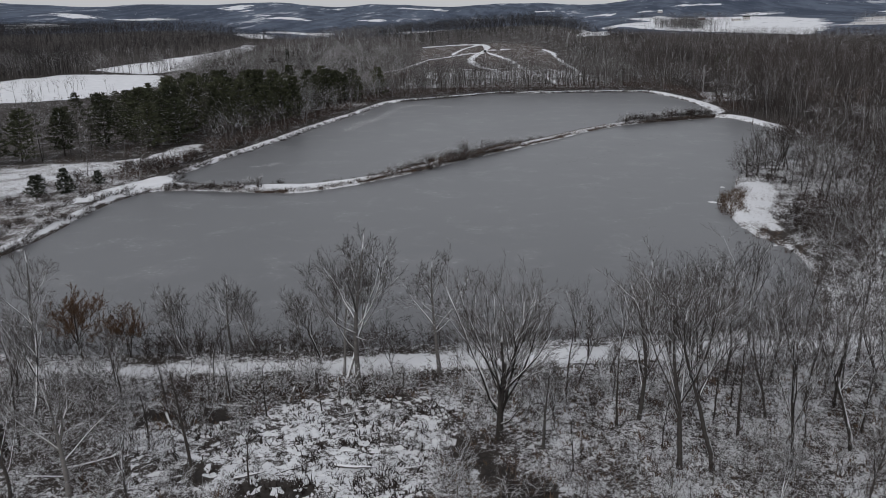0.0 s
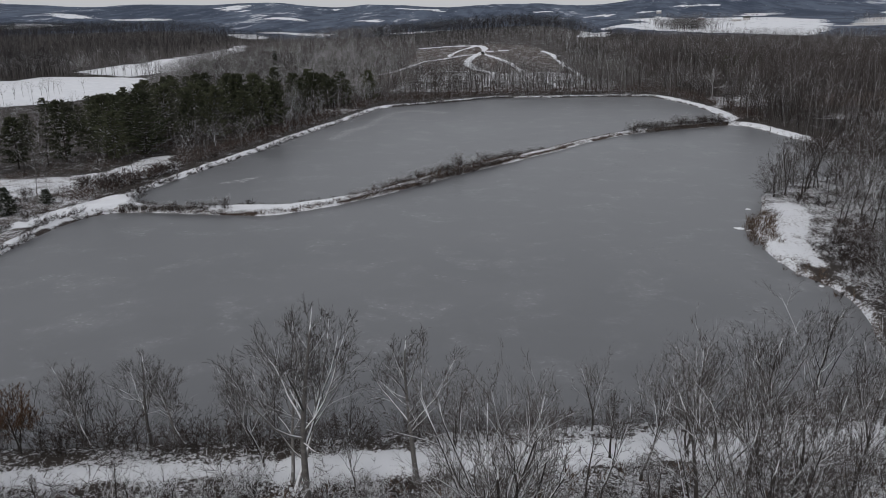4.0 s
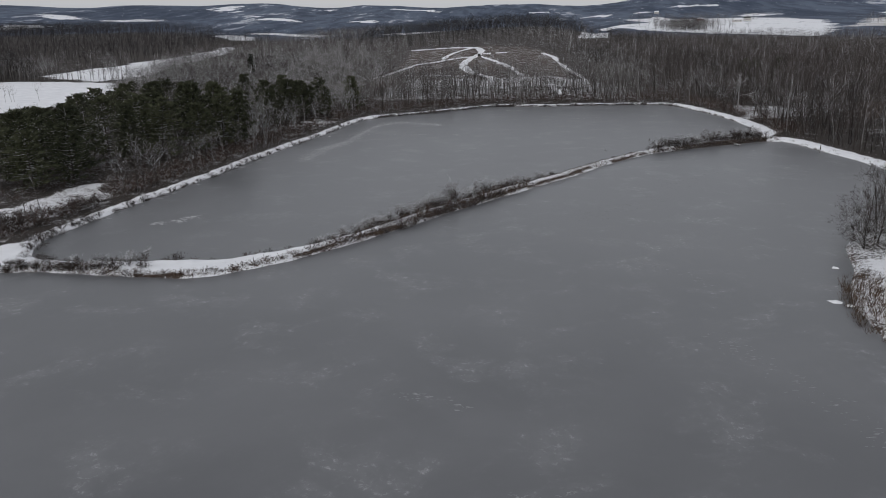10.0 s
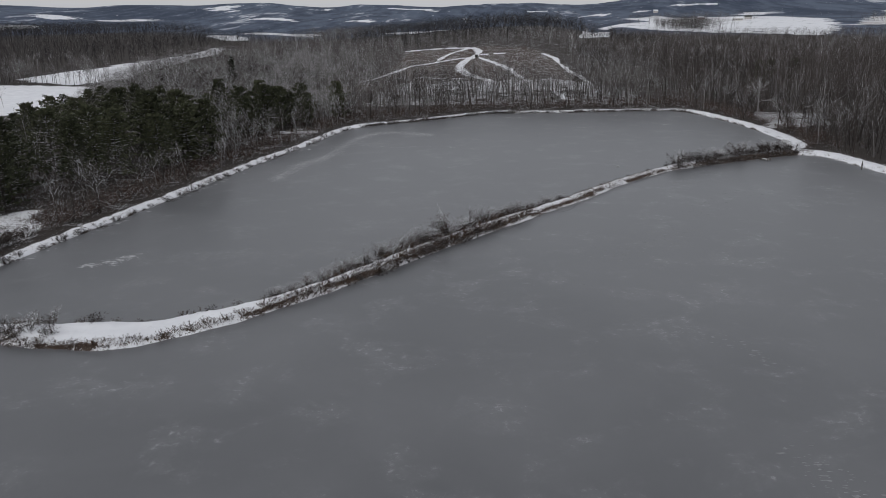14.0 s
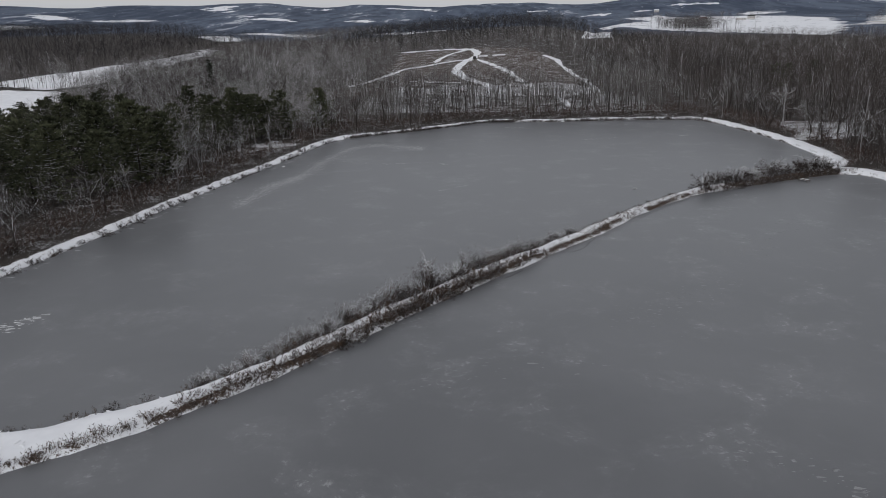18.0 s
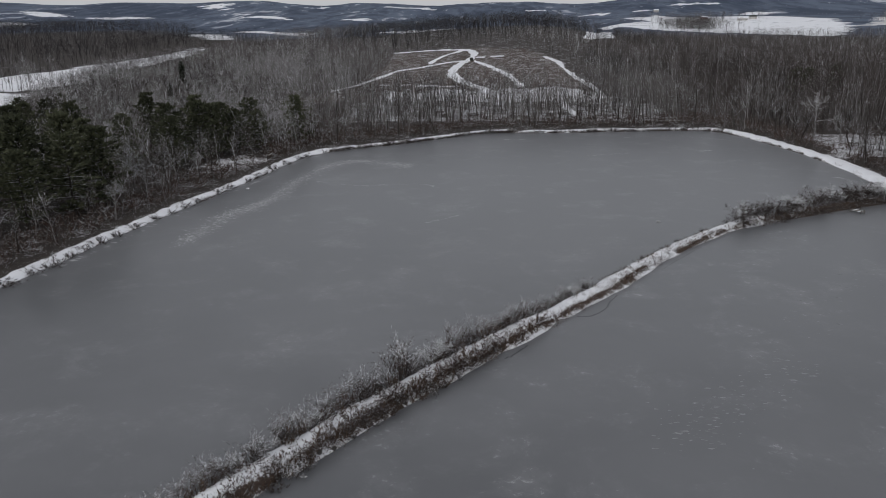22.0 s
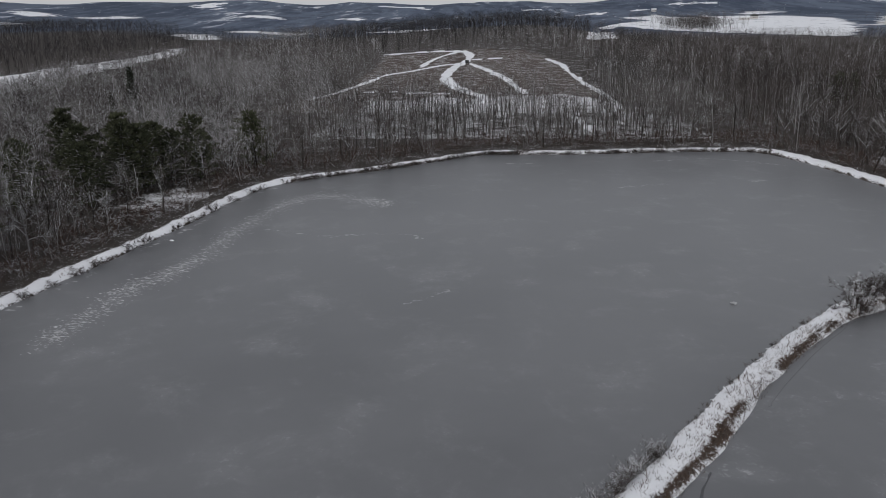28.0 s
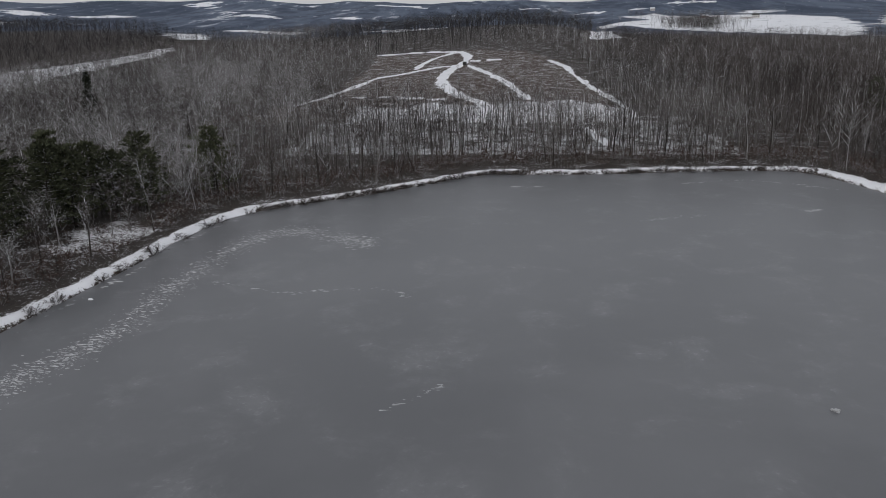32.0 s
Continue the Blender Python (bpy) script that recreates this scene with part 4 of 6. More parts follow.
# --- the masses of leafless woodland
def build_woods():
    rng = np.random.default_rng(11)
    mats = (M_WOODS, M_WOODS_TWIG, M_FROSTED)
    near = [woods_tree(100 + k, h, 10, 5, 4, 0.045, l, 0.36, 1.2, k % 4 == 1, 0.095, 1.05) for k, (h, l) in enumerate(((14, 0.30), (15, 0.36), (13, 0.24), (16, 0.40), (12, 0.28), (13, 0.3), (14.5, 0.42), (13.5, 0.34)))]
    poles = [woods_tree(150 + k, h, 7, 4, 2, 0.05, l, 0.24, 1.5, k % 6 == 0, 0.09, 0.75) for k, (h, l) in enumerate(((13, 0.4), (14, 0.5), (12, 0.38), (13.5, 0.46), (12.5, 0.42), (14, 0.44)))]
    far = [far_tree(200 + k, h, 50, 0.17, 0.30, 0.33, k == 3) for k, h in enumerate((14, 15, 13, 16, 14.5, 15.5))]
    # behind the ponds
    x, y = spots(rng, -330, 330, 140, 430, 4.0)
    keep = in_view(x, y) & ~open_ground(x, y, 2.0) & ((x < -52) | (y > 296) | (x > 88)) & ~((x > 20) & (y < 225) & (x < 92))
    dens = fbm(x, y, 30, 3, 91)
    strip = (y < 352) & (x > -45) & (x < 62)
    keep &= rng.uniform(size=len(x)) < np.where(strip, 0.62, 0.42 + 0.8 * dens)
    for px, py, _ in PINES:
        keep &= (np.abs(x - px - 1.5) > 4.5) | (y > py + 2.0) | (y < py - 8.0)
    x, y = x[keep], y[keep]
    size = np.where((x > -45) & (x < 62) & (y < 352), 0.80, 1.0) * rng.uniform(0.72, 1.15, len(x))
    size = np.minimum(size, height_cap(x, y) / 14.0)
    size = np.where((x < -50) & (shore_distance(x, y, NORTH_POND) < 20), size * 0.68, size)
    ex, ey = spots(rng, -48, 66, 300, 349, 2.6)
    more = ~open_ground(ex, ey, 1.0) & (rng.uniform(size=len(ex)) < 0.72)
    x, y = np.concatenate([x, ex[more]]), np.concatenate([y, ey[more]])
    size = np.concatenate([size, rng.uniform(0.72, 1.1, int(more.sum()))])
    ex, ey = spots(rng, -78, 6, 252, 304, 2.9)
    more = ~open_ground(ex, ey, 1.5) & (shore_distance(ex, ey, NORTH_POND) < 30) & (rng.uniform(size=len(ex)) < 0.6)
    x, y = np.concatenate([x, ex[more]]), np.concatenate([y, ey[more]])
    size = np.concatenate([size, rng.uniform(0.5, 0.85, int(more.sum()))])
    slim = ((x > -48) & (x < 66) & (y < 370)) | ((x > 80) & (rng.uniform(size=len(x)) < 0.45)) | (rng.uniform(size=len(x)) < 0.2)
    east = x > 74
    dim = (M_EAST_TWIG, M_EAST_TWIG, M_FROSTED)
    white = ~slim & ~east & (x < -30) & (y > 215) & (fbm(x, y, 26, 2, 95) > 0.52)
    rime = (M_WOODS, M_RIME_TWIG, M_FROSTED)
    scatter("frosted_trees", near, x[white], y[white], ground_at(x[white], y[white]), size[white], rng, rime, "leafless trees with frosted pale limbs", "woods")
    for name, pick, kinds, look_of, label in (
            ("pole_trees", slim & ~east, poles, mats, "slender pale bare trees standing close together"),
            ("woodland_trees", ~slim & ~east & ~white, near, mats, "leafless grey-brown woodland standing in patchy snow"),
            ("east_pole_trees", slim & east, poles, dim, "slender dark bare trees east of the pond"),
            ("east_woodland", ~slim & east, near, dim, "dark brown leafless woodland east of the pond")):
        scatter(name, kinds, x[pick], y[pick], ground_at(x[pick], y[pick]), size[pick], rng, look_of, label, "woods")
    # farther off
    x, y = spots(rng, -900, 760, 430, 960, 8.2)
    keep = in_view(x, y) & ~open_ground(x, y)
    keep &= rng.uniform(size=len(x)) < 0.75 + 0.5 * fbm(x, y, 60, 2, 93)
    x, y = x[keep], y[keep]
    tall = np.minimum(np.where((x > 95) & (y > 520), 0.68, 1.0) * rng.uniform(0.68, 1.02, len(x)), height_cap(x, y) / 14.0)
    hill = ((y > 565 + 25 * np.sin(x / 31.0)) & (x > -130) & (x < 150)) | (x < -292) | ((x < -240) & (y > 500))
    side = ~hill & (x > 66)
    scatter("plateau_woodland", far, x[side], y[side], ground_at(x[side], y[side]), tall[side], rng, dim, "dark brown woodland below the plateau", "woods")
    hill |= side
    scatter("distant_woodland", far, x[~hill], y[~hill], ground_at(x[~hill], y[~hill]), tall[~hill], rng, mats, "leafless grey woodland covering the far slopes", "woods")
    hill &= ~side
    scatter("hill_woodland", far, x[hill], y[hill], ground_at(x[hill], y[hill]), tall[hill], rng, (M_WOODS_DARK, M_WOODS_DARK, M_WOODS_TWIG), "dense dark woodland on the hilltop and ridge", "woods")
    x, y = spots(rng, -460, -280, 250, 430, 5.0)
    keep = in_view(x, y) & ~open_ground(x, y)
    x, y = x[keep], y[keep]
    scatter("ridge_woodland", far, x, y, ground_at(x, y), rng.uniform(0.8, 1.15, len(x)), rng, (M_WOODS_DARK, M_WOODS_DARK, M_WOODS_TWIG), "tall bare woodland along the field's edge", "woods")
    return near, far


NEAR_TREES, FAR_TREES = build_woods()

# --- trees that stand singly
SYCAMORE = [tree_kind("sycamore_tree", "pale-barked leafless tree dusted with snow by the dam", "trees on the dam", M_BARK_PALE, M_TWIG, seed=21 + k, height=10.0, stems=n, fork=f, leaders=6, spread=w, reach=0.82, boughs=7, branches=6, twigs=5, sprays=2, girth=0.95, fine=0.85, wobble=0.15, low_limbs=4, part_at=0.32)
            for k, (n, f, w) in enumerate(((1, 0.30, 0.62), (2, 0.34, 0.55), (1, 0.36, 0.7)))]
MAPLE = [tree_kind("bare_tree", "grey leafless tree with upright limbs on the dam slope", "trees on the dam", M_BARK_GREY, M_TWIG, seed=31 + k, height=10.0, stems=n, fork=f, leaders=l, spread=w, reach=0.9, boughs=6, branches=5, twigs=5, sprays=1, girth=0.66, fine=0.85, low_limbs=3, part_at=0.3, top=0.85)
         for k, (n, f, l, w) in enumerate(((1, 0.26, 6, 0.46), (2, 0.22, 5, 0.42), (1, 0.34, 7, 0.52), (1, 0.28, 8, 0.44)))]
POLE_TREE = [tree_kind("slender_tree", "slender dark leafless tree in the brush", "trees on the dam", M_BARK_DARK, M_TWIG_DARK, seed=41 + k, height=10.0, fork=0.4, leaders=5, spread=0.55, reach=0.5, boughs=4, branches=4, twigs=4, sprays=1, girth=0.8, fine=0.9, part_at=0.5)
             for k in range(2)]
VASE = tree_kind("vase_shaped_tree", "big leafless tree with many upright stems", "trees on the dam", M_BARK_GREY, M_TWIG, seed=51, height=10.0, fork=0.20, leaders=13, spread=0.52, reach=0.98, boughs=8, branches=6, twigs=5, sprays=2, girth=1.2, fine=0.75, lift=0.045, part_at=0.3, low_limbs=3, sides=6, top=0.7)
SPREADING = tree_kind("spreading_tree", "low spreading tree with snow lying on crooked limbs", "trees on the dam", M_BARK_PALE, M_TWIG, seed=57, height=10.0, fork=0.3, leaders=8, spread=0.68, reach=0.9, boughs=8, branches=6, twigs=5, sprays=2, girth=1.2, fine=0.85, lift=0.03, wobble=0.16, part_at=0.4, low_limbs=2)
RUSSET = tree_kind("russet_tree", "small tree still holding withered brown leaves", "trees on the dam", M_BARK_DARK, M_RUST, seed=52, height=10.0, stems=2, fork=0.2, leaders=6, spread=0.7, reach=0.85, boughs=7, branches=6, twigs=6, sprays=4, fine=1.9)


def put_tree(kind, x, y, height, turn, tall=1.0):
    return kind.put(x, y, float(ground_at(x, y)[0]), turn, height / 10.0 / tall, tall)


def build_dam_trees():
    rng = np.random.default_rng(5)
    put_tree(VASE, 1.4, 55.8, 17.6, 40)
    put_tree(SYCAMORE[0], -12.6, 61.6, 17.6, 10)
    put_tree(SYCAMORE[1], -14.8, 64.0, 14.5, 200)
    put_tree(SYCAMORE[2], -4.8, 65.0, 14.0, 80)
    put_tree(SPREADING, -32.9, 47.0, 11.5, 130)
    put_tree(SYCAMORE[0], 5.1, 54.6, 8.5, 300)
    for x, y, h, k in ((14.2, 59.0, 15.4, 0), (16.2, 53.0, 17.5, 3), (18.8, 52.8, 17.0, 2), (29.1, 72.0, 12.6, 0), (23.0, 69.4, 12.5, 3), (17.6, 69.0, 11.2, 1), (31.4, 56.1, 13.0, 2),
                       (28.8, 65.7, 11.0, 3), (34.4, 66.0, 12.0, 0), (36.5, 58.5, 13.0, 1), (20.5, 64.0, 12.5, 2), (26.0, 60.0, 12.0, 1), (39.5, 70.0, 12.5, 3), (43.0, 66.0, 13.0, 2)):
        put_tree(MAPLE[k], x, y, h * 1.12, rng.uniform(0, 360))
    for x, y, h, k in ((12.0, 58.0, 9.0, 0), (-23.5, 49.0, 11.3, 1), (-29.4, 52.6, 6.8, 0), (-40.7, 51.5, 9.0, 1), (-18.8, 48.7, 6.0, 0), (11.0, 68.6, 7.0, 1), (8.0, 62.5, 8.0, 0), (-8.0, 59.8, 4.5, 1), (22.5, 57.5, 10.0, 0), (33.0, 62.0, 10.0, 1)):
        put_tree(POLE_TREE[k], x, y, h, rng.uniform(0, 360))
    for x, y, h, k in ((-48.7, 63.7, 12.5, 2), (-33.7, 67.0, 7.6, 1), (-28.2, 67.4, 8.4, 0), (-25.8, 67.9, 7.6, 1), (-20.5, 69.4, 7.0, 1), (-37.0, 60.0, 7.0, 2), (-52.5, 60.0, 10.0, 0)):
        put_tree(SYCAMORE[k], x, y, h * 1.1, rng.uniform(0, 360))
    for x, y, h, k in ((13.0, 66.5, 10.5, 2), (20.0, 70.0, 11.5, 0), (25.6, 70.6, 11.0, 2), (33.0, 71.0, 12.0, 1), (36.0, 74.0, 11.0, 3), (24.0, 65.0, 12.5, 0), (30.0, 61.5, 11.5, 3), (38.6, 65.0, 12.0, 1), (10.0, 71.8, 8.0, 0), (-1.8, 68.5, 8.0, 1),
                       (22.6, 49.6, 7.0, 1), (29.6, 50.4, 8.0, 3), (6.5, 58.0, 7.5, 1), (12.6, 62.8, 7.0, 0), (-17.6, 65.8, 8.5, 2), (-9.4, 63.6, 6.5, 0)):
        put_tree(MAPLE[k], x, y, h, rng.uniform(0, 360))
    for x, y, h in ((-24.6, 58.8, 5.5), (-20.6, 57.4, 6.0), (-30.4, 57.6, 6.5), (-35.4, 58.2, 6.0), (-27.2, 60.6, 5.0), (-15.6, 58.6, 5.0), (3.6, 61.0, 5.0), (7.4, 52.2, 5.0), (15.4, 55.4, 5.5), (20.8, 58.8, 6.0), (27.6, 56.2, 6.0), (18.4, 62.2, 5.0), (23.4, 61.6, 6.0), (33.6, 58.6, 6.0)):
        put_tree(POLE_TREE[int(rng.integers(0, 2))], x, y, h, rng.uniform(0, 360))
    put_tree(RUSSET, -44.1, 65.1, 8.8, 0)
    put_tree(RUSSET, -39.1, 66.0, 6.4, 120)
    put_tree(MAPLE[3], 25.3, 53.6, 15.3, 220, 1.2)
    for x, y, h, k in ((-37.5, 46.5, 13.0, 0), (-42.0, 55.0, 12.0, 2), (-46.0, 58.0, 11.0, 3), (-36.0, 54.0, 9.0, 1), (-28.0, 47.0, 8.0, 0), (40.0, 55.0, 13.5, 1), (44.5, 59.0, 13.0, 2), (34.5, 51.0, 12.5, 0), (9.5, 64.5, 9.0, 2), (41.5, 62.5, 12.0, 3)):
        put_tree(MAPLE[k], x, y, h, rng.uniform(0, 360))


build_dam_trees()

SHORE_TREE = [tree_kind("shore_tree", "snow-dusted leafless tree on the pond shore", "trees on the east shore", (M_BARK_GREY, M_BARK_GREY, M_BARK_DARK)[k], (M_TWIG, M_TWIG_DARK, M_TWIG_DARK)[k], seed=61 + k, height=10.0, stems=s, fork=0.26, leaders=7, spread=0.78, reach=0.8, boughs=6, branches=5, twigs=4, sprays=1, fine=1.1, girth=0.72, wobble=0.16, part_at=0.4, lift=0.03)
              for k, s in enumerate((1, 2, 1))]
RIMED_TREE = tree_kind("rimed_tree", "big white frosted tree with crooked limbs at the woods edge", "trees along the woods edge", M_FROSTED, M_RIME_TWIG, seed=69, height=10.0, fork=0.3, leaders=7, spread=0.85, reach=0.8, boughs=6, branches=5, twigs=4, sprays=1, girth=1.1, fine=1.5, wobble=0.2, part_at=0.45, lift=0.02)
WILLOW = tree_kind("leaning_willow", "frosted shrubby willow leaning over the ice", "trees on the east shore", M_BARK_GREY, M_TWIG_DARK, seed=66, height=10.0, stems=4, fork=0.12, leaders=6, spread=1.0, reach=0.9, boughs=6, branches=5, twigs=4, sprays=1, lift=0.0, fine=1.3, wobble=0.18, lean=0.3)
EDGE_TREE = [tree_kind("edge_tree", "thin leafless tree at the edge of the woods", "trees along the woods edge", (M_BARK_GREY, M_BARK_PALE, M_BARK_DARK, M_BARK_GREY, M_BARK_DARK)[k], (M_TWIG, M_TWIG_DARK, M_TWIG, M_TWIG, M_TWIG_DARK)[k], seed=71 + k, height=10.0, fork=0.34, leaders=5, spread=0.6, reach=0.75, boughs=4, branches=4, twigs=2, sprays=1, sides=4, girth=0.8, fine=1.9, lean=0.12, part_at=0.35)
             for k in range(5)]


def build_shore_trees():
    rng = np.random.default_rng(15)
    put_tree(WILLOW, 60.0, 149.5, 8.5, 20)
    put_tree(WILLOW, 57.0, 144.5, 6.0, 160)
    put_tree(WILLOW, 61.0, 113.0, 8.0, 250, 0.8)
    put_tree(WILLOW, 56.0, 107.0, 6.0, 40, 0.8)
    put_tree(WILLOW, 52.0, 100.0, 6.5, 100, 0.8)
    for x, y, h in ((59.5, 146.5, 10), (61.5, 148.5, 11), (63.5, 152, 11), (64.5, 147.5, 12), (67.5, 155, 12), (69, 151, 12.5), (72, 160, 12), (62, 145, 11), (66, 150, 12.5), (64.5, 139.5, 9), (70, 146, 12), (73, 156, 12), (78, 150, 13), (60.5, 128, 9.5), (68, 134, 12), (74, 140, 13), (82, 160, 13), (86, 168, 12), (92, 172, 13),
                    (97, 182, 12), (80, 140, 13), (72, 126, 12), (66, 120, 11), (78, 130, 13), (60, 112, 7), (70, 112, 11), (64, 104, 10), (58, 98, 9), (54, 92, 9), (62, 92, 12), (70, 100, 13), (52, 84, 10), (60, 82, 12), (48, 76, 10), (56, 74, 12), (47, 86, 8),
                    (88, 152, 13), (95, 160, 13), (101, 170, 13), (104, 184, 12), (99, 194, 11), (103, 204, 11), (86, 142, 13), (84, 126, 13), (78, 116, 13), (76, 106, 13), (52, 66, 12), (46, 62, 12)):
        put_tree(SHORE_TREE[int(rng.integers(0, 3))], x + rng.normal() * 0.4, y + rng.normal() * 0.4, h * rng.uniform(0.9, 1.1), rng.uniform(0, 360))
        if x > 61 and rng.uniform() < 0.75:
            put_tree(SHORE_TREE[int(rng.integers(0, 3))], x + rng.uniform(1.5, 4.5), y + rng.uniform(-3, 3), h * rng.uniform(0.75, 1.05), rng.uniform(0, 360))
    for _ in range(34):
        x, y = rng.uniform(57, 84), rng.uniform(98, 166)
        if x > 57 + 0.36 * max(0, y - 125):
            put_tree(SHORE_TREE[int(rng.integers(0, 3))], x, y, rng.uniform(8, 13), rng.uniform(0, 360))
    for x, y, h, turn in ((93.4, 286.5, 12.5, 40), (97.5, 281.0, 8.0, 130), (68.5, 330.0, 10.5, 210), (-66.0, 226.0, 8.0, 80), (-64.0, 212.0, 7.5, 300), (-96.0, 268.0, 12.0, 10), (-104.0, 282.0, 12.0, 150), (-88.0, 296.0, 12.0, 240), (-60.0, 236.0, 7.0, 20)):
        put_tree(RIMED_TREE, x, y, h, turn)
    # thin trees along the woods behind both banks
    x, y = spots(rng, -95, 120, 160, 330, 4.0)
    d = shore_distance(x, y, NORTH_POND)
    ok = (d > 5.0) & (d < 24) & ~open_ground(x, y, 1.0) & ~((y < 232) & (x > -20)) & (rng.uniform(size=len(x)) < 0.7)
    for px, py, pd in rng.permutation(np.stack([x[ok], y[ok], d[ok]], 1))[:220]:
        put_tree(EDGE_TREE[int(rng.integers(0, 5))], px, py, rng.uniform(7.5, 13.5) * (0.82 if abs(px) < 62 and py > 290 else 0.72 if px < -40 else 1.0), rng.uniform(0, 360))


build_shore_trees()

PINE = [pine_kind("white_pine", "dark green pine standing among bare trees", "pines west of the pond", M_PINE, seed=81 + k, height=10.0, radius=r, bare=b) for k, (r, b) in enumerate(((5.0, 0.12), (4.4, 0.16), (5.6, 0.14)))]
SPRUCE = pine_kind("snowy_spruce", "tall dark spruce with snow on its boughs", "pines west of the pond", M_CEDAR, seed=85, height=10.0, radius=1.9, whorls=18, bare=0.08, droop=0.12, power=0.8)
CEDAR = pine_kind("snowy_cedar", "low round cedar loaded with snow", "cedars in the meadow", M_CEDAR, seed=86, height=10.0, radius=5.2, whorls=12, arms=8, tufts=16, bare=0.03, size=1.4)


def build_pines():
    rng = np.random.default_rng(25)
    for x, y, h in PINES:
        PINE[int(rng.integers(0, 3))].put(x, y, float(ground_at(x, y)[0]), rng.uniform(0, 360), h / 10 * rng.uniform(1.0, 1.12), rng.uniform(0.9, 1.05))
    for x, y, h in ((-111, 334, 18), (-108, 318, 12)):
        SPRUCE.put(x, y, float(ground_at(x, y)[0]), rng.uniform(0, 360), h / 10)
    for x, y, h in ((130, 372, 11.5), (137, 378, 11), (152, 386, 11.5)):
        PINE[int(rng.integers(0, 3))].put(x, y, float(ground_at(x, y)[0]), rng.uniform(0, 360), h / 10)
    for x, y, h in ((-91.8, 128.6, 5.2), (-89, 135.5, 3.6), (-96, 125, 4.6), (-99, 130, 3.8), (-104, 122, 4.5)):
        CEDAR.put(x, y, float(ground_at(x, y)[0]), rng.uniform(0, 360), h / 10, rng.uniform(0.9, 1.1))


build_pines()

# --- bushes
DARK_BUSH = [bush_kind("dark_bush", "dense dark leafless bush on the bank", "bushes along the banks", M_BARK_DARK, M_TWIG_DARK, seed=91 + k, height=1.7, radius=1.35, stems=16, twigs=200, width=0.052, upright=0.6, size=0.26, forks=4) for k in range(3)]
SNOW_BUSH = [bush_kind("snowy_bush", "leafless bush whitened with snow", "bushes along the causeway", M_BARK_DARK, M_TWIG_DARK, seed=95 + k, height=2.0, radius=1.5, stems=16, twigs=200, width=0.034, upright=0.6, size=0.25, forks=4, pads=42, white=w) for k, w in enumerate((0.3, 0.08, 0.2))]
TALL_BUSH = [bush_kind("tall_bush", "tall twiggy leafless shrub on the causeway", "bushes along the causeway", M_BARK_DARK, (M_TWIG_DARK, M_TWIG_RED)[k], seed=99 + k, height=3.2, radius=1.2, stems=22, twigs=240, width=0.028, upright=1.4, size=0.22, forks=3, pads=26, white=0.05) for k in range(2)]


ROUND_BUSH = [bush_kind("round_bush", "big rounded reddish-brown leafless shrub", "bushes on the east shore", M_BARK_DARK, M_TWIG_RED, seed=103 + k, height=3.6, radius=3.0, stems=26, twigs=330, width=0.034, upright=0.7, size=0.2, forks=4) for k in range(2)]


def put_bush(kinds, rng, x, y, s=1.0, tall=1.0):
    kinds[int(rng.integers(0, len(kinds)))].put(x, y, float(ground_at(x, y)[0]) - 0.05, rng.uniform(0, 360), s * rng.uniform(0.85, 1.15), tall * rng.uniform(0.85, 1.1))


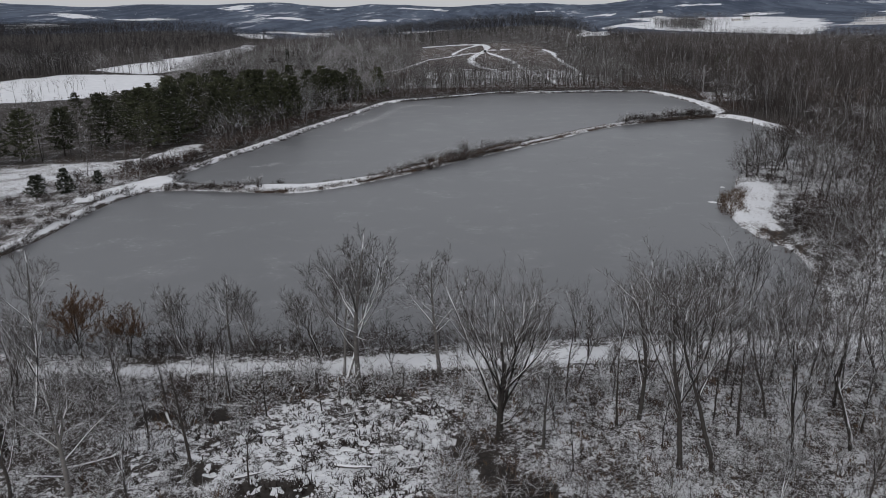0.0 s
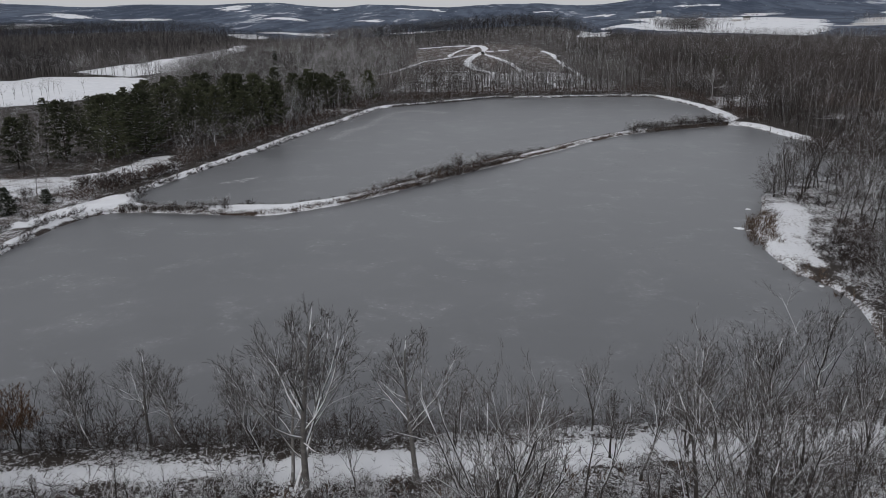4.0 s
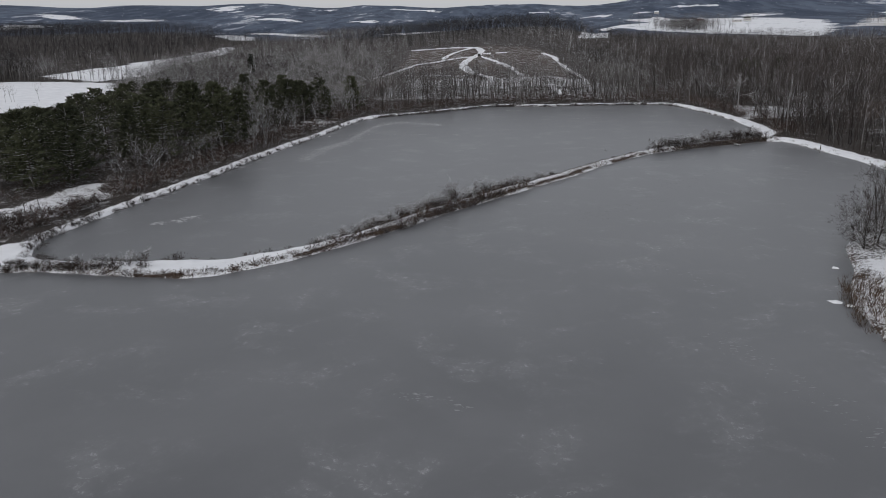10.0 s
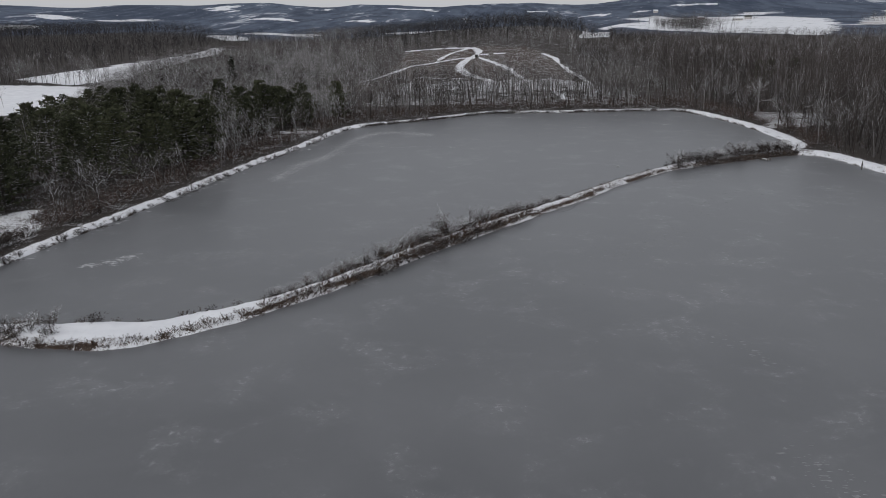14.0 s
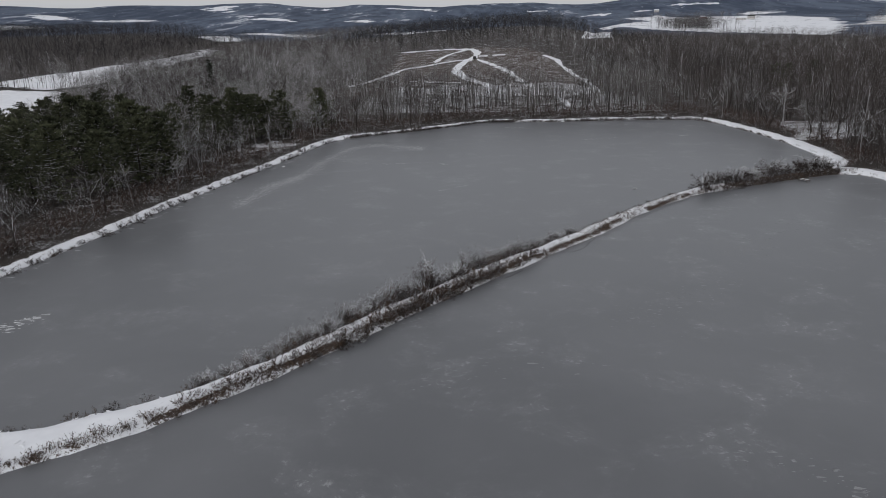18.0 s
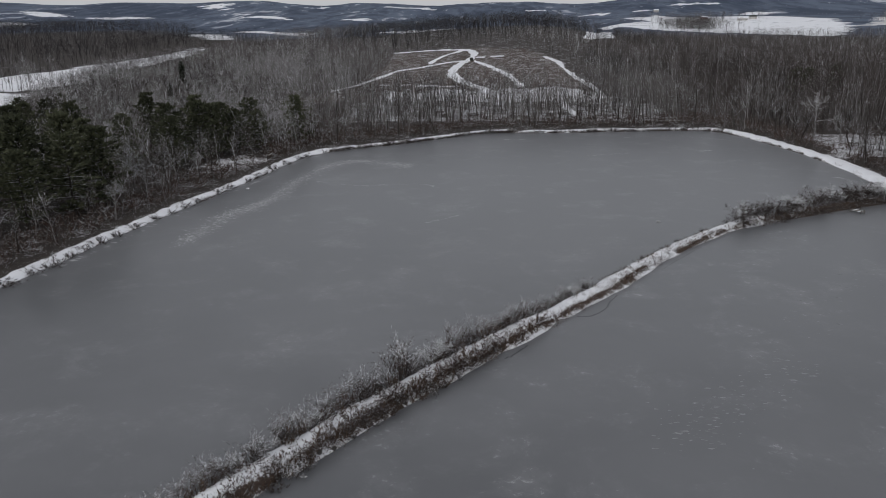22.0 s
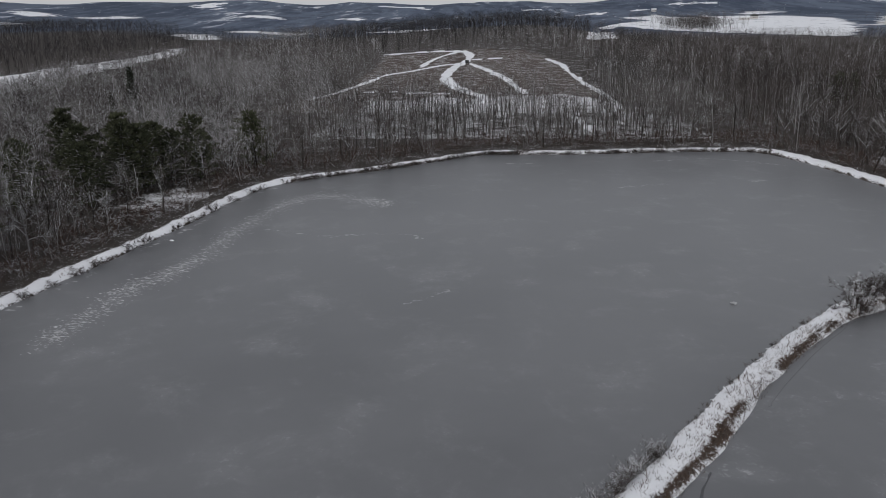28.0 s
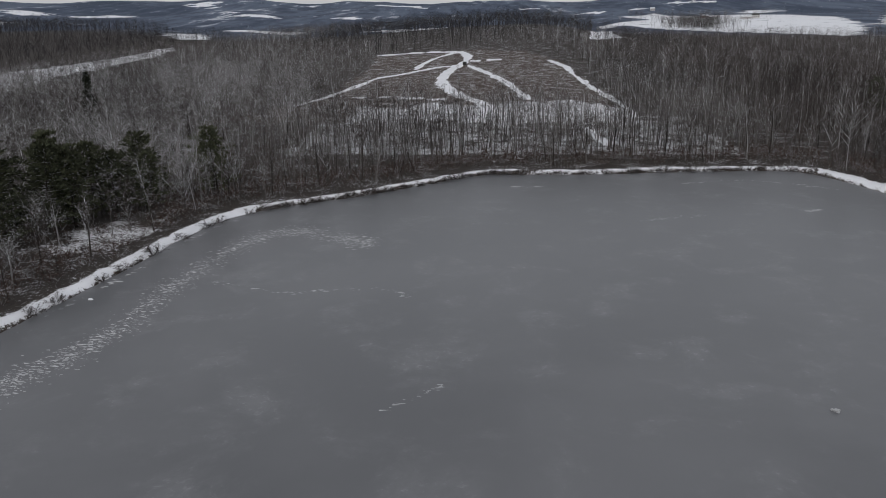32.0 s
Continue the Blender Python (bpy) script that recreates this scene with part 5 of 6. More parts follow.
def build_bushes():
    rng = np.random.default_rng(35)
    c = CAUSEWAY
    seg = np.concatenate([[0], np.cumsum(np.hypot(*np.diff(c, axis=0).T))])

    def on_causeway(x, side):
        k = np.interp(x, c[:, 0], seg)
        px, py = np.interp(k, seg, c[:, 0]), np.interp(k, seg, c[:, 1])
        qx, qy = np.interp(k + 1, seg, c[:, 0]), np.interp(k + 1, seg, c[:, 1])
        return px - (qy - py) * side, py + (qx - px) * side

    # the junction end
    for x, side, s, k in ((-68, 1.6, 0.6, DARK_BUSH), (-65.5, -0.6, 0.75, SNOW_BUSH), (-63, 1.4, 0.6, SNOW_BUSH), (-61, -1.2, 0.8, DARK_BUSH), (-58.6, 0.9, 0.75, SNOW_BUSH), (-57.5, -1.6, 0.75, SNOW_BUSH), (-55.4, -0.8, 0.8, DARK_BUSH),
                          (-53, -0.6, 1.0, SNOW_BUSH), (-51.6, 0.6, 1.25, SNOW_BUSH), (-50.3, -1.2, 1.0, DARK_BUSH), (-46.9, 2.4, 0.95, DARK_BUSH), (-33.2, 2.3, 0.7, DARK_BUSH)):
        put_bush(k, rng, *on_causeway(x, side), s)
    # the thicket in the middle
    for x in np.arange(-27.0, 17.0, 0.62):
        tall = (0.85 if x < 1 else 0.72) + 0.34 * math.exp(-((x + 6) / 8.0) ** 2)
        k = TALL_BUSH if rng.uniform() < 0.56 else SNOW_BUSH
        put_bush(k, rng, *on_causeway(x + rng.normal() * 0.3, rng.uniform(1.2, 2.1 if x < 2 else 1.5)), tall * rng.uniform(0.7, 1.2) * (0.9 if k is TALL_BUSH else 1.0))
        if -17 < x < 2 and rng.uniform() < 0.7:
            put_bush(DARK_BUSH if rng.uniform() < 0.6 else SNOW_BUSH, rng, *on_causeway(x, rng.uniform(-2.0, -1.1)), 0.8)
    # the overgrown east end
    for x in np.arange(44.5, 79.0, 1.15):
        put_bush(SNOW_BUSH if rng.uniform() < 0.75 else DARK_BUSH, rng, *on_causeway(x, rng.uniform(-0.8, 1.2)), rng.uniform(1.1, 1.9))
    for x in np.arange(46.0, 79.0, 1.5):
        put_bush(DARK_BUSH if rng.uniform() < 0.6 else SNOW_BUSH, rng, *on_causeway(x, rng.uniform(-2.3, -1.3)), rng.uniform(0.6, 0.95))
    for x, s in ((71, 1.2), (76, 1.25), (77.5, 1.1), (74.5, 1.2)):
        put_bush(TALL_BUSH, rng, *on_causeway(x, 1.0), s * 0.75)
    for x in np.arange(12, 45, 4.2):
        put_bush(DARK_BUSH, rng, *on_causeway(x + rng.normal(), rng.choice((0.75, 0.95))), rng.uniform(0.3, 0.5))
    for x in np.arange(-71, -54, 1.3):
        put_bush(DARK_BUSH if rng.uniform() < 0.6 else SNOW_BUSH, rng, *on_causeway(x, rng.uniform(-1.9, -1.2)), rng.uniform(0.5, 0.75))
    for x in np.arange(-71, -56, 2.2):
        put_bush(DARK_BUSH if rng.uniform() < 0.5 else SNOW_BUSH, rng, *on_causeway(x, rng.uniform(1.0, 1.8)), rng.uniform(0.4, 0.65))
    # low bushes along the west and north dike
    p = NORTH_POND
    last = -9
    s = 0.0
    for k in range(len(p)):
        q, r = p[k], p[(k + 1) % len(p)]
        if r[0] > 76 or (r[1] < 234 and r[0] > -30) or r[1] < 142:
            continue
        s += float(np.hypot(*(r - q)))
        step = 1.7 if q[1] < 268 else 1.6
        if s - last > step * rng.uniform(0.5, 2.2):
            last = s
            t = (r - q) / np.hypot(*(r - q))
            put_bush(DARK_BUSH, rng, q[0] + t[1] * 0.2, q[1] - t[0] * 0.2, rng.uniform(0.9, 1.6), 0.62) if inside(np.array([q[0] - t[1]]), np.array([q[1] + t[0]]), p)[0] else put_bush(DARK_BUSH, rng, q[0] - t[1] * 0.2, q[1] + t[0] * 0.2, rng.uniform(0.9, 1.6), 0.62)
    # the low hedge on the north dike
    for k in range(len(p)):
        q, r = p[k], p[(k + 1) % len(p)]
        if min(q[1], r[1]) < 266 or max(q[0], r[0]) > 64:
            continue
        length = float(np.hypot(*(r - q)))
        for u in np.arange(0.4, length, 1.5):
            if rng.uniform() < 0.35 + 0.9 * float(value_noise(np.array([q[0] + u]), np.array([q[1]]), 9.0, 77)[0]) - 0.15:
                a = q + (r - q) * u / length
                put_bush(DARK_BUSH, rng, a[0] + rng.normal() * 0.15, a[1] + rng.uniform(0.1, 0.5), rng.uniform(0.45, 0.8), 0.9)
    # along the south pond's west bank
    for x, y in ((-76.8, 126.8), (-76, 128.4), (-74.6, 130), (-72.8, 131.2), (-71, 131.8), (-69, 132.2), (-67, 132.4), (-65, 132.3), (-63, 132.2), (-61, 132.1), (-59, 131.9)):
        put_bush(DARK_BUSH if rng.uniform() < 0.7 else SNOW_BUSH, rng, x, y + 0.3, rng.uniform(0.55, 0.85))
    for y in np.arange(80, 130, 1.3):
        x = -78.6 + 0.9 * math.sin(y * 0.4)
        put_bush(DARK_BUSH if rng.uniform() < 0.8 else SNOW_BUSH, rng, x - 0.4, y, rng.uniform(0.6, 1.0), 0.9)
        if y % 3 < 1.3:
            put_bush(DARK_BUSH, rng, x - rng.uniform(5.0, 8.0), y, rng.uniform(0.6, 1.1))
    for x, y, s in ((-83, 146, 2.2), (-86, 148.5, 2.1), (-80.5, 151.5, 2.0), (-84.5, 153, 1.8), (-78, 158.5, 1.8), (-80.5, 160.5, 1.7), (-76.4, 163, 1.5), (-90, 149, 1.4), (-98, 141, 1.3), (-104, 136, 1.2), (-96, 118, 1.4), (-92, 122, 1.2), (-75.6, 142.6, 0.8), (-75.2, 144.6, 0.9), (-74.8, 146.8, 0.8), (-74.6, 149, 0.9), (-73.8, 151.4, 0.8), (-73.2, 154, 0.9), (-72.6, 156.6, 0.7), (-88.5, 146, 1.8), (-91, 151, 1.6), (-87, 152, 1.7), (-77.5, 155, 1.6), (-79.5, 156.5, 1.6), (-82.5, 157, 1.4), (-76, 160, 1.4), (-62, 250, 0.8), (-60, 255, 0.7), (-57, 259, 0.8), (-64, 253, 0.9), (-55.4, 262, 0.7), (-58.5, 248.5, 0.7), (-61, 258, 0.6), (-81.7, 148, 1.9), (-84, 151, 1.8), (-79, 150, 1.5), (-78.6, 161, 1.4), (-77, 157, 1.2), (-80, 163, 1.3), (-92, 131, 1.2), (-95, 137, 1.1), (-87, 127, 1.0), (-86, 117, 0.9), (-90, 113, 1.0), (-88, 104, 0.9), (-74, 171, 1.2), (-72.5, 176, 1.2)):
        put_bush(DARK_BUSH, rng, x, y, s)
    # east shore brush
    for x, y, k in ((55.6, 108.5, 0.9), (58.4, 112.0, 1.15), (57.0, 117.0, 1.0), (61.5, 116.0, 1.2), (60.2, 121.5, 1.0), (63.5, 110.5, 1.2), (54.2, 103.5, 0.9), (58.5, 105.0, 1.1), (64.5, 122.0, 1.1), (52.0, 97.5, 0.8), (56.5, 98.5, 1.0), (62.0, 128.5, 0.9)):
        put_bush(ROUND_BUSH, rng, x, y, k)
    for x, y, s in ((51.5, 106, 1.1), (52.2, 109, 1.3), (53.2, 113, 1.4), (53.4, 117, 1.2), (55, 110.5, 1.6), (55.4, 114.6, 1.6), (55.6, 119, 1.3), (58.5, 124, 1.3), (61.5, 128, 1.3), (60.5, 141.5, 1.2), (63.5, 140, 1.3), (57, 120, 1.6), (59, 116, 1.9), (56, 112, 1.6), (61, 121, 1.7), (54.5, 107, 1.5), (58, 109, 1.8), (62, 112, 1.8), (52.5, 101, 1.4), (56, 102, 1.7), (50.5, 97, 1.2), (60, 104, 1.8), (49.5, 91, 1.2), (54, 95, 1.6), (63, 126, 1.5), (66, 130, 1.6), (58, 147, 1.4), (61, 152, 1.5), (66, 157, 1.5), (46, 82, 1.2)):
        put_bush(DARK_BUSH, rng, x, y, s)


build_bushes()


# --- brush, grass and reeds that nobody could count
def build_brush():
    rng = np.random.default_rng(45)
    shrubs = [template(*zip(bush(300 + k, 2.3, 1.5, 7, 52, 0.042, 1.1, 0.34, 3), (0, 1))) for k in range(5)]
    saplings = [woods_tree(330 + k, 5.0, 9, 4, 3, 0.028, 0.12, 0.5, 1.0, False, 0.05, 0.7) for k in range(5)]
    light = [template(*zip(bush(310 + k, 2.2, 1.6, 2, 35, 0.066, 0.8, 0.28, 3), (0, 1))) for k in range(5)]
    x, y = spots(rng, -60, 52, 44, 72, 1.2)
    p = line_distance(x, y, DAM_CREST)
    south = y < np.interp(x, DAM_CREST[:, 0], DAM_CREST[:, 1])
    marsh = inside(x, y, MARSH)
    ok = (p > np.where(x < -16, 1.9, 2.4)) & south & in_view(x, y, 20) & (rng.uniform(size=len(x)) < np.where(marsh, np.where(x < -22, 0.35, 0.05), np.where(p < 7, 0.8, np.where(x > 4, 0.68, 0.55))))
    x, y = x[ok], y[ok]
    dark = rng.uniform(size=len(x)) < np.where(x > 0, 0.6, 0.35)
    scatter("dark_dam_brush", shrubs, x[dark], y[dark], ground_at(x[dark], y[dark]), rng.uniform(0.5, 1.0, int(dark.sum())), rng, (M_BARK_DARK, M_TWIG_RED), "low dark reddish brush on the snowy dam slope", "brush")
    x, y = x[~dark], y[~dark]
    scatter("dam_brush", shrubs, x, y, ground_at(x, y), np.where((x < -2) & (line_distance(x, y, DAM_CREST) < 6), 1.35, 0.9) * rng.uniform(0.6, 1.4, len(x)), rng, (M_BARK_GREY, M_TWIG_SNOWY), "tangled leafless brush on the snowy dam slope", "brush")
    x, y = spots(rng, -76, 44, 66, 80, 1.05)
    d = shore_distance(x, y, SOUTH_POND)
    ok = (d > 0.0) & (d < 3.0) & (y < 79) & (rng.uniform(size=len(x)) < 0.8)
    x, y = x[ok], y[ok]
    scatter("bank_brush", shrubs, x, y, ground_at(x, y), np.where(x < -5, 1.5, 1.0) * rng.uniform(0.5, 1.0, len(x)), rng, (M_BARK_DARK, M_TWIG_DARK), "low dark brush along the dam's waterline", "brush")
    x, y = spots(rng, -74, 44, 62, 80, 1.5)
    d = shore_distance(x, y, SOUTH_POND)
    ok = (d > 0.2) & (d < 2.4) & (y < 79) & (rng.uniform(size=len(x)) < np.where(x < -6, 0.85, 0.4))
    x, y = x[ok], y[ok]
    scatter("bank_saplings", saplings, x, y, ground_at(x, y), np.where(x < -20, 1.05, 0.75) * rng.uniform(0.55, 1.15, len(x)), rng, (M_BARK_DARK, M_TWIG), "thicket of thin bare saplings along the dam's waterline", "saplings")
    # undergrowth in the woods' edge
    x, y = spots(rng, -110, 125, 135, 345, 2.2)
    d = shore_distance(x, y, NORTH_POND)
    ok = (d > 3.6) & (d < 46) & ~open_ground(x, y, -0.6) & ~((y < 232) & (x > -20)) & (rng.uniform(size=len(x)) < np.where(d < 11, 1.0, np.where(x < -55, 0.6, 0.3)))
    x, y = x[ok], y[ok]
    scatter("undergrowth", light, x, y, ground_at(x, y), np.where(shore_distance(x, y, NORTH_POND) < 12, 1.6, 1.0) * rng.uniform(0.6, 1.15, len(x)), rng, (M_BARK_DARK, M_TWIG_RED), "reddish-brown undergrowth at the foot of the woods", "undergrowth")
    x, y = spots(rng, 86, 220, 170, 312, 3.0)
    d = np.minimum(shore_distance(x, y, SOUTH_POND), shore_distance(x, y, NORTH_POND))
    ok = (d > 5.0) & ~open_ground(x, y, 1.0) & in_view(x, y) & (rng.uniform(size=len(x)) < 0.8)
    x, y = x[ok], y[ok]
    scatter("east_thicket", saplings, x, y, ground_at(x, y), rng.uniform(0.6, 1.5, len(x)), rng, (M_BARK_DARK, M_EAST_TWIG), "dark bare thicket behind the east dike", "thicket")
    x, y = spots(rng, 46, 112, 60, 225, 2.6)
    d = shore_distance(x, y, SOUTH_POND)
    ok = (d > 1.2) & (shore_distance(x, y, NORTH_POND) > 3) & ~inside(x, y, EAST_BEACH) & ~((x > 84) & (d < 8)) & (rng.uniform(size=len(x)) < np.where(d < 5, 0.6, 0.34))
    x, y = x[ok], y[ok]
    scatter("shore_brush", light, x, y, ground_at(x, y), rng.uniform(0.5, 1.2, len(x)), rng, (M_BARK_GREY, M_TWIG), "frosted brush under the shore trees", "brush")
    # the felled clearing: scrub and stumps
    scrub = [template(*zip(bush(320 + k, 1.2, 1.6, 1, 12, 0.09, 0.6, 0.45, 2), (0, 1))) for k in range(4)]
    x, y = spots(rng, -90, 62, 345, 560, 3.2)
    ok = inside(x, y, CLEARING) & (rng.uniform(size=len(x)) < 0.2 + 0.9 * fbm(x, y, 25, 3, 97))
    for line in TRACKS:
        ok &= line_distance(x, y, line) > 3
    x, y = x[ok], y[ok]
    scatter("clearing_scrub", scrub, x, y, ground_at(x, y), rng.uniform(0.5, 1.3, len(x)), rng, (M_BARK_DARK, M_TWIG_RED), "brown scrub and slash over the felled hillside", "scrub")
    # dry grass along the dikes
    tufts = [tuft(340 + k, 0.42, 18, 0.04, 0.9) for k in range(5)]
    x, y = spots(rng, -84, 96, 128, 304, 0.6)
    path = line_distance(x, y, CAUSEWAY)
    d = np.minimum(shore_distance(x, y, NORTH_POND), shore_distance(x, y, SOUTH_POND))
    edge = (d > 0.25) & (d < np.where((y < 240) & (y < np.interp(x, CAUSEWAY[:, 0], CAUSEWAY[:, 1])), np.where((x > -54) & (x < -28), 1.0, 1.5), 0.9))
    south_side = y < np.interp(x, CAUSEWAY[:, 0], CAUSEWAY[:, 1])
    on = path < 5
    chance = np.where(on, np.where(south_side, 1.0, 0.35), np.where(x < -20, 0.10, 0.18)) * (0.35 + 1.1 * fbm(x, y, 5, 2, 99))
    ok = edge & (rng.uniform(size=len(x)) < chance)
    x, y = x[ok], y[ok]
    scatter("dry_grass", tufts, x, y, ground_at(x, y), rng.uniform(0.6, 1.5, len(x)), rng, (M_STRAW,), "tan dry grass tufts along the dike banks", "grass")
    # low brush on the causeway's flanks
    x, y = spots(rng, -72, 84, 129, 236, 0.60)
    path = line_distance(x, y, CAUSEWAY)
    d = np.minimum(shore_distance(x, y, NORTH_POND), shore_distance(x, y, SOUTH_POND))
    south_side = y < np.interp(x, CAUSEWAY[:, 0], CAUSEWAY[:, 1])
    thick = np.exp(-((x + 6) / 15.0) ** 2)
    flank = shore_distance(x, y, SOUTH_POND)
    across = flank + shore_distance(x, y, NORTH_POND)
    ok = (path < 4) & ((flank < np.where((x > -54) & (x < -28), 0.9, np.where(x > 9, 0.30, 0.36) * across)) | (flank > across - np.where(thick > 0.3, 1.2, 0.45))) & (d > np.where(south_side, 0.12, 0.05)) & (rng.uniform(size=len(x)) < np.where(south_side, 0.9 + 0.1 * thick, 0.3 + 0.4 * thick))
    x, y = x[ok], y[ok]
    low = []
    for k in range(4):
        stems, twigs = bush(380 + k, 1.2, 1.0, 3, 60, 0.075, 0.8, 0.26, 2)
        low.append(template((stems, 0), (twigs, 1 + k % 2)))
    scatter("causeway_brush", low, x, y, ground_at(x, y), np.where(x > 9, 0.42, 0.72 + 0.35 * np.exp(-((x + 6) / 12.0) ** 2)) * rng.uniform(0.7, 1.35, len(x)), rng, (M_BARK_DARK, M_TWIG_RED, M_STRAW), "low russet brush along the causeway flanks", "brush")
    # marsh tussocks
    x, y = spots(rng, -40, 6, 43, 63, 0.9)
    ok = inside(x, y, MARSH) & (rng.uniform(size=len(x)) < 0.2 + 0.5 * fbm(x, y, 4, 2, 98))
    x, y = x[ok], y[ok]
    mix = [tuft(350 + k, 0.7, 16, 0.11, 0.9) for k in range(4)]
    scatter("marsh_tussocks", mix, x, y, ground_at(x, y), rng.uniform(0.6, 1.4, len(x)), rng, (M_TWIG_DARK,), "flattened brown tussocks poking through marsh snow", "grass")
    x, y = spots(rng, -33, 44, 43, 70, 1.0)
    ok = ~inside(x, y, MARSH) & (line_distance(x, y, DAM_CREST) > 1.8) & (y < np.interp(x, DAM_CREST[:, 0], DAM_CREST[:, 1])) & (rng.uniform(size=len(x)) < 0.5)
    x, y = x[ok], y[ok]
    scatter("slope_grass", mix, x, y, ground_at(x, y), rng.uniform(0.6, 1.3, len(x)), rng, (M_STRAW,), "brown winter grass under the trees", "grass")
    # reeds on the east shore
    reeds = [tuft(360 + k, 1.5, 16, 0.06, 0.9) for k in range(4)]
    x, y = spots(rng, 41, 58, 100, 136, 0.7)
    d = shore_distance(x, y, SOUTH_POND)
    ok = (d > -1.2) & (d < 3.4) & (rng.uniform(size=len(x)) < np.where((y > 120) & (y < 133), 0.85, 0.14))
    x, y = x[ok], y[ok]
    scatter("reeds", reeds, x, y, np.maximum(ground_at(x, y), -0.02), rng.uniform(0.6, 1.15, len(x)), rng, (M_REED,), "tan cattails and dead reeds fringing the shore", "reeds")


build_brush()

# ---------------------------------------------------------------- small things
def bm_mesh(name, bm, material):
    me = bpy.data.meshes.new(name)
    bm.to_mesh(me)
    bm.free()
    me.materials.append(material)
    return me


def box(bm, x, y, z, sx, sy, sz, turn=0.0, bevel=0.02):
    m = pose(x, y, z, 0, 0, turn) @ Matrix.Diagonal((sx, sy, sz, 1))
    made = bmesh.ops.create_cube(bm, size=1.0, matrix=m)
    if bevel:
        edges = list({e for v in made["verts"] for e in v.link_edges})
        bmesh.ops.bevel(bm, geom=edges, offset=bevel, segments=1, affect="EDGES")


def rod(bm, p, q, r0, r1, sides=7):
    p, q = Vector(p), Vector(q)
    m = Matrix.Translation((p + q) / 2) @ (q - p).to_track_quat("Z", "Y").to_matrix().to_4x4()
    bmesh.ops.create_cone(bm, cap_ends=True, segments=sides, radius1=r0, radius2=r1, depth=(q - p).length, matrix=m)


def height_at(x, y):
    return float(ground_at(x, y)[0])


def build_pole():
    x, y = 85.9, 213.6
    z = height_at(x, y)
    top = tagged(new("marker_pole"), "weathered wooden post with a small box on the dike", "post")
    top.location = (*site(x, y), z)
    bm = bmesh.new()
    rod(bm, (0, 0, -0.4), (0.03, 0, 2.9), 0.11, 0.08, 8)
    part("post", bm_mesh("post", bm, M_WOOD), top)
    bm = bmesh.new()
    box(bm, 0, -0.14, 2.0, 0.34, 0.2, 0.42)
    part("box", bm_mesh("box", bm, M_DARKPAINT), top, "small dark box on the post")


def build_dock():
    x, y, turn = 68.5, 222.3, 118
    top = tagged(new("fishing_dock"), "short snow-covered wooden dock frozen into the ice", "dock")
    top.matrix_basis = pose(*site(x, y), 0, 0, 0, turn)
    for k in range(5):
        bm = bmesh.new()
        box(bm, -1.0 + 0.5 * k, 0, 0.42, 0.46, 1.1, 0.05, 0, 0.01)
        part("plank", bm_mesh("plank", bm, M_SNOW if k % 2 else M_WOOD), top)
    for sx in (-1.0, 1.0):
        for sy in (-0.45, 0.45):
            bm = bmesh.new()
            rod(bm, (sx, sy, -0.2), (sx, sy, 0.7), 0.06, 0.06)
            part("pile", bm_mesh("pile", bm, M_WOOD), top)


def build_blind():
    x, y = -6.0, 488.0
    z = height_at(x, y)
    top = tagged(new("hunting_blind"), "small dark raised cabin beside the snowy track", "cabin")
    top.location = (*site(x, y), z)
    bm = bmesh.new()
    box(bm, 0, 0, 1.5, 2.0, 2.0, 1.7, 0, 0.04)
    part("cabin", bm_mesh("cabin", bm, M_DARKPAINT), top)
    bm = bmesh.new()
    for s in (-1, 1):
        box(bm, 0.58 * s, 0, 2.62, 1.35, 2.4, 0.08, 0, 0.0)
    bmesh.ops.rotate(bm, verts=bm.verts[:8], cent=(-0.58, 0, 2.62), matrix=Matrix.Rotation(radians(-24), 3, "Y"))
    bmesh.ops.rotate(bm, verts=bm.verts[8:], cent=(0.58, 0, 2.62), matrix=Matrix.Rotation(radians(24), 3, "Y"))
    part("roof", bm_mesh("roof", bm, M_SNOW), top, "snow-covered pitched roof")
    for sx in (-0.8, 0.8):
        for sy in (-0.8, 0.8):
            bm = bmesh.new()
            box(bm, sx, sy, 0.25, 0.14, 0.14, 1.1, 0, 0)
            part("leg", bm_mesh("leg", bm, M_WOOD), top)
    bm = bmesh.new()
    box(bm, 0, -1.01, 1.75, 0.9, 0.05, 0.4, 0, 0)
    part("window", bm_mesh("window", bm, M_CRACK), top, "dark window slot")


def strip_mesh(name, line, widths, z, material, thickness=0.012):
    """A thin flat band that follows a line."""
    p = np.stack(site(*np.array(line, float).T), 1)
    t = np.gradient(p, axis=0)
    n = np.stack([-t[:, 1], t[:, 0]], 1) / np.linalg.norm(t, axis=1)[:, None]
    bm = bmesh.new()
    left = [bm.verts.new((*(a + b * w), z)) for a, b, w in zip(p, n, widths)]
    right = [bm.verts.new((*(a - b * w), z)) for a, b, w in zip(p, n, widths)]
    for k in range(len(p) - 1):
        bm.faces.new((right[k], right[k + 1], left[k + 1], left[k]))
    made = bmesh.ops.extrude_face_region(bm, geom=bm.faces[:])
    bmesh.ops.translate(bm, verts=[v for v in made["geom"] if isinstance(v, bmesh.types.BMVert)], vec=(0, 0, -thickness))
    bmesh.ops.recalc_face_normals(bm, faces=bm.faces[:])
    return bm_mesh(name, bm, material)


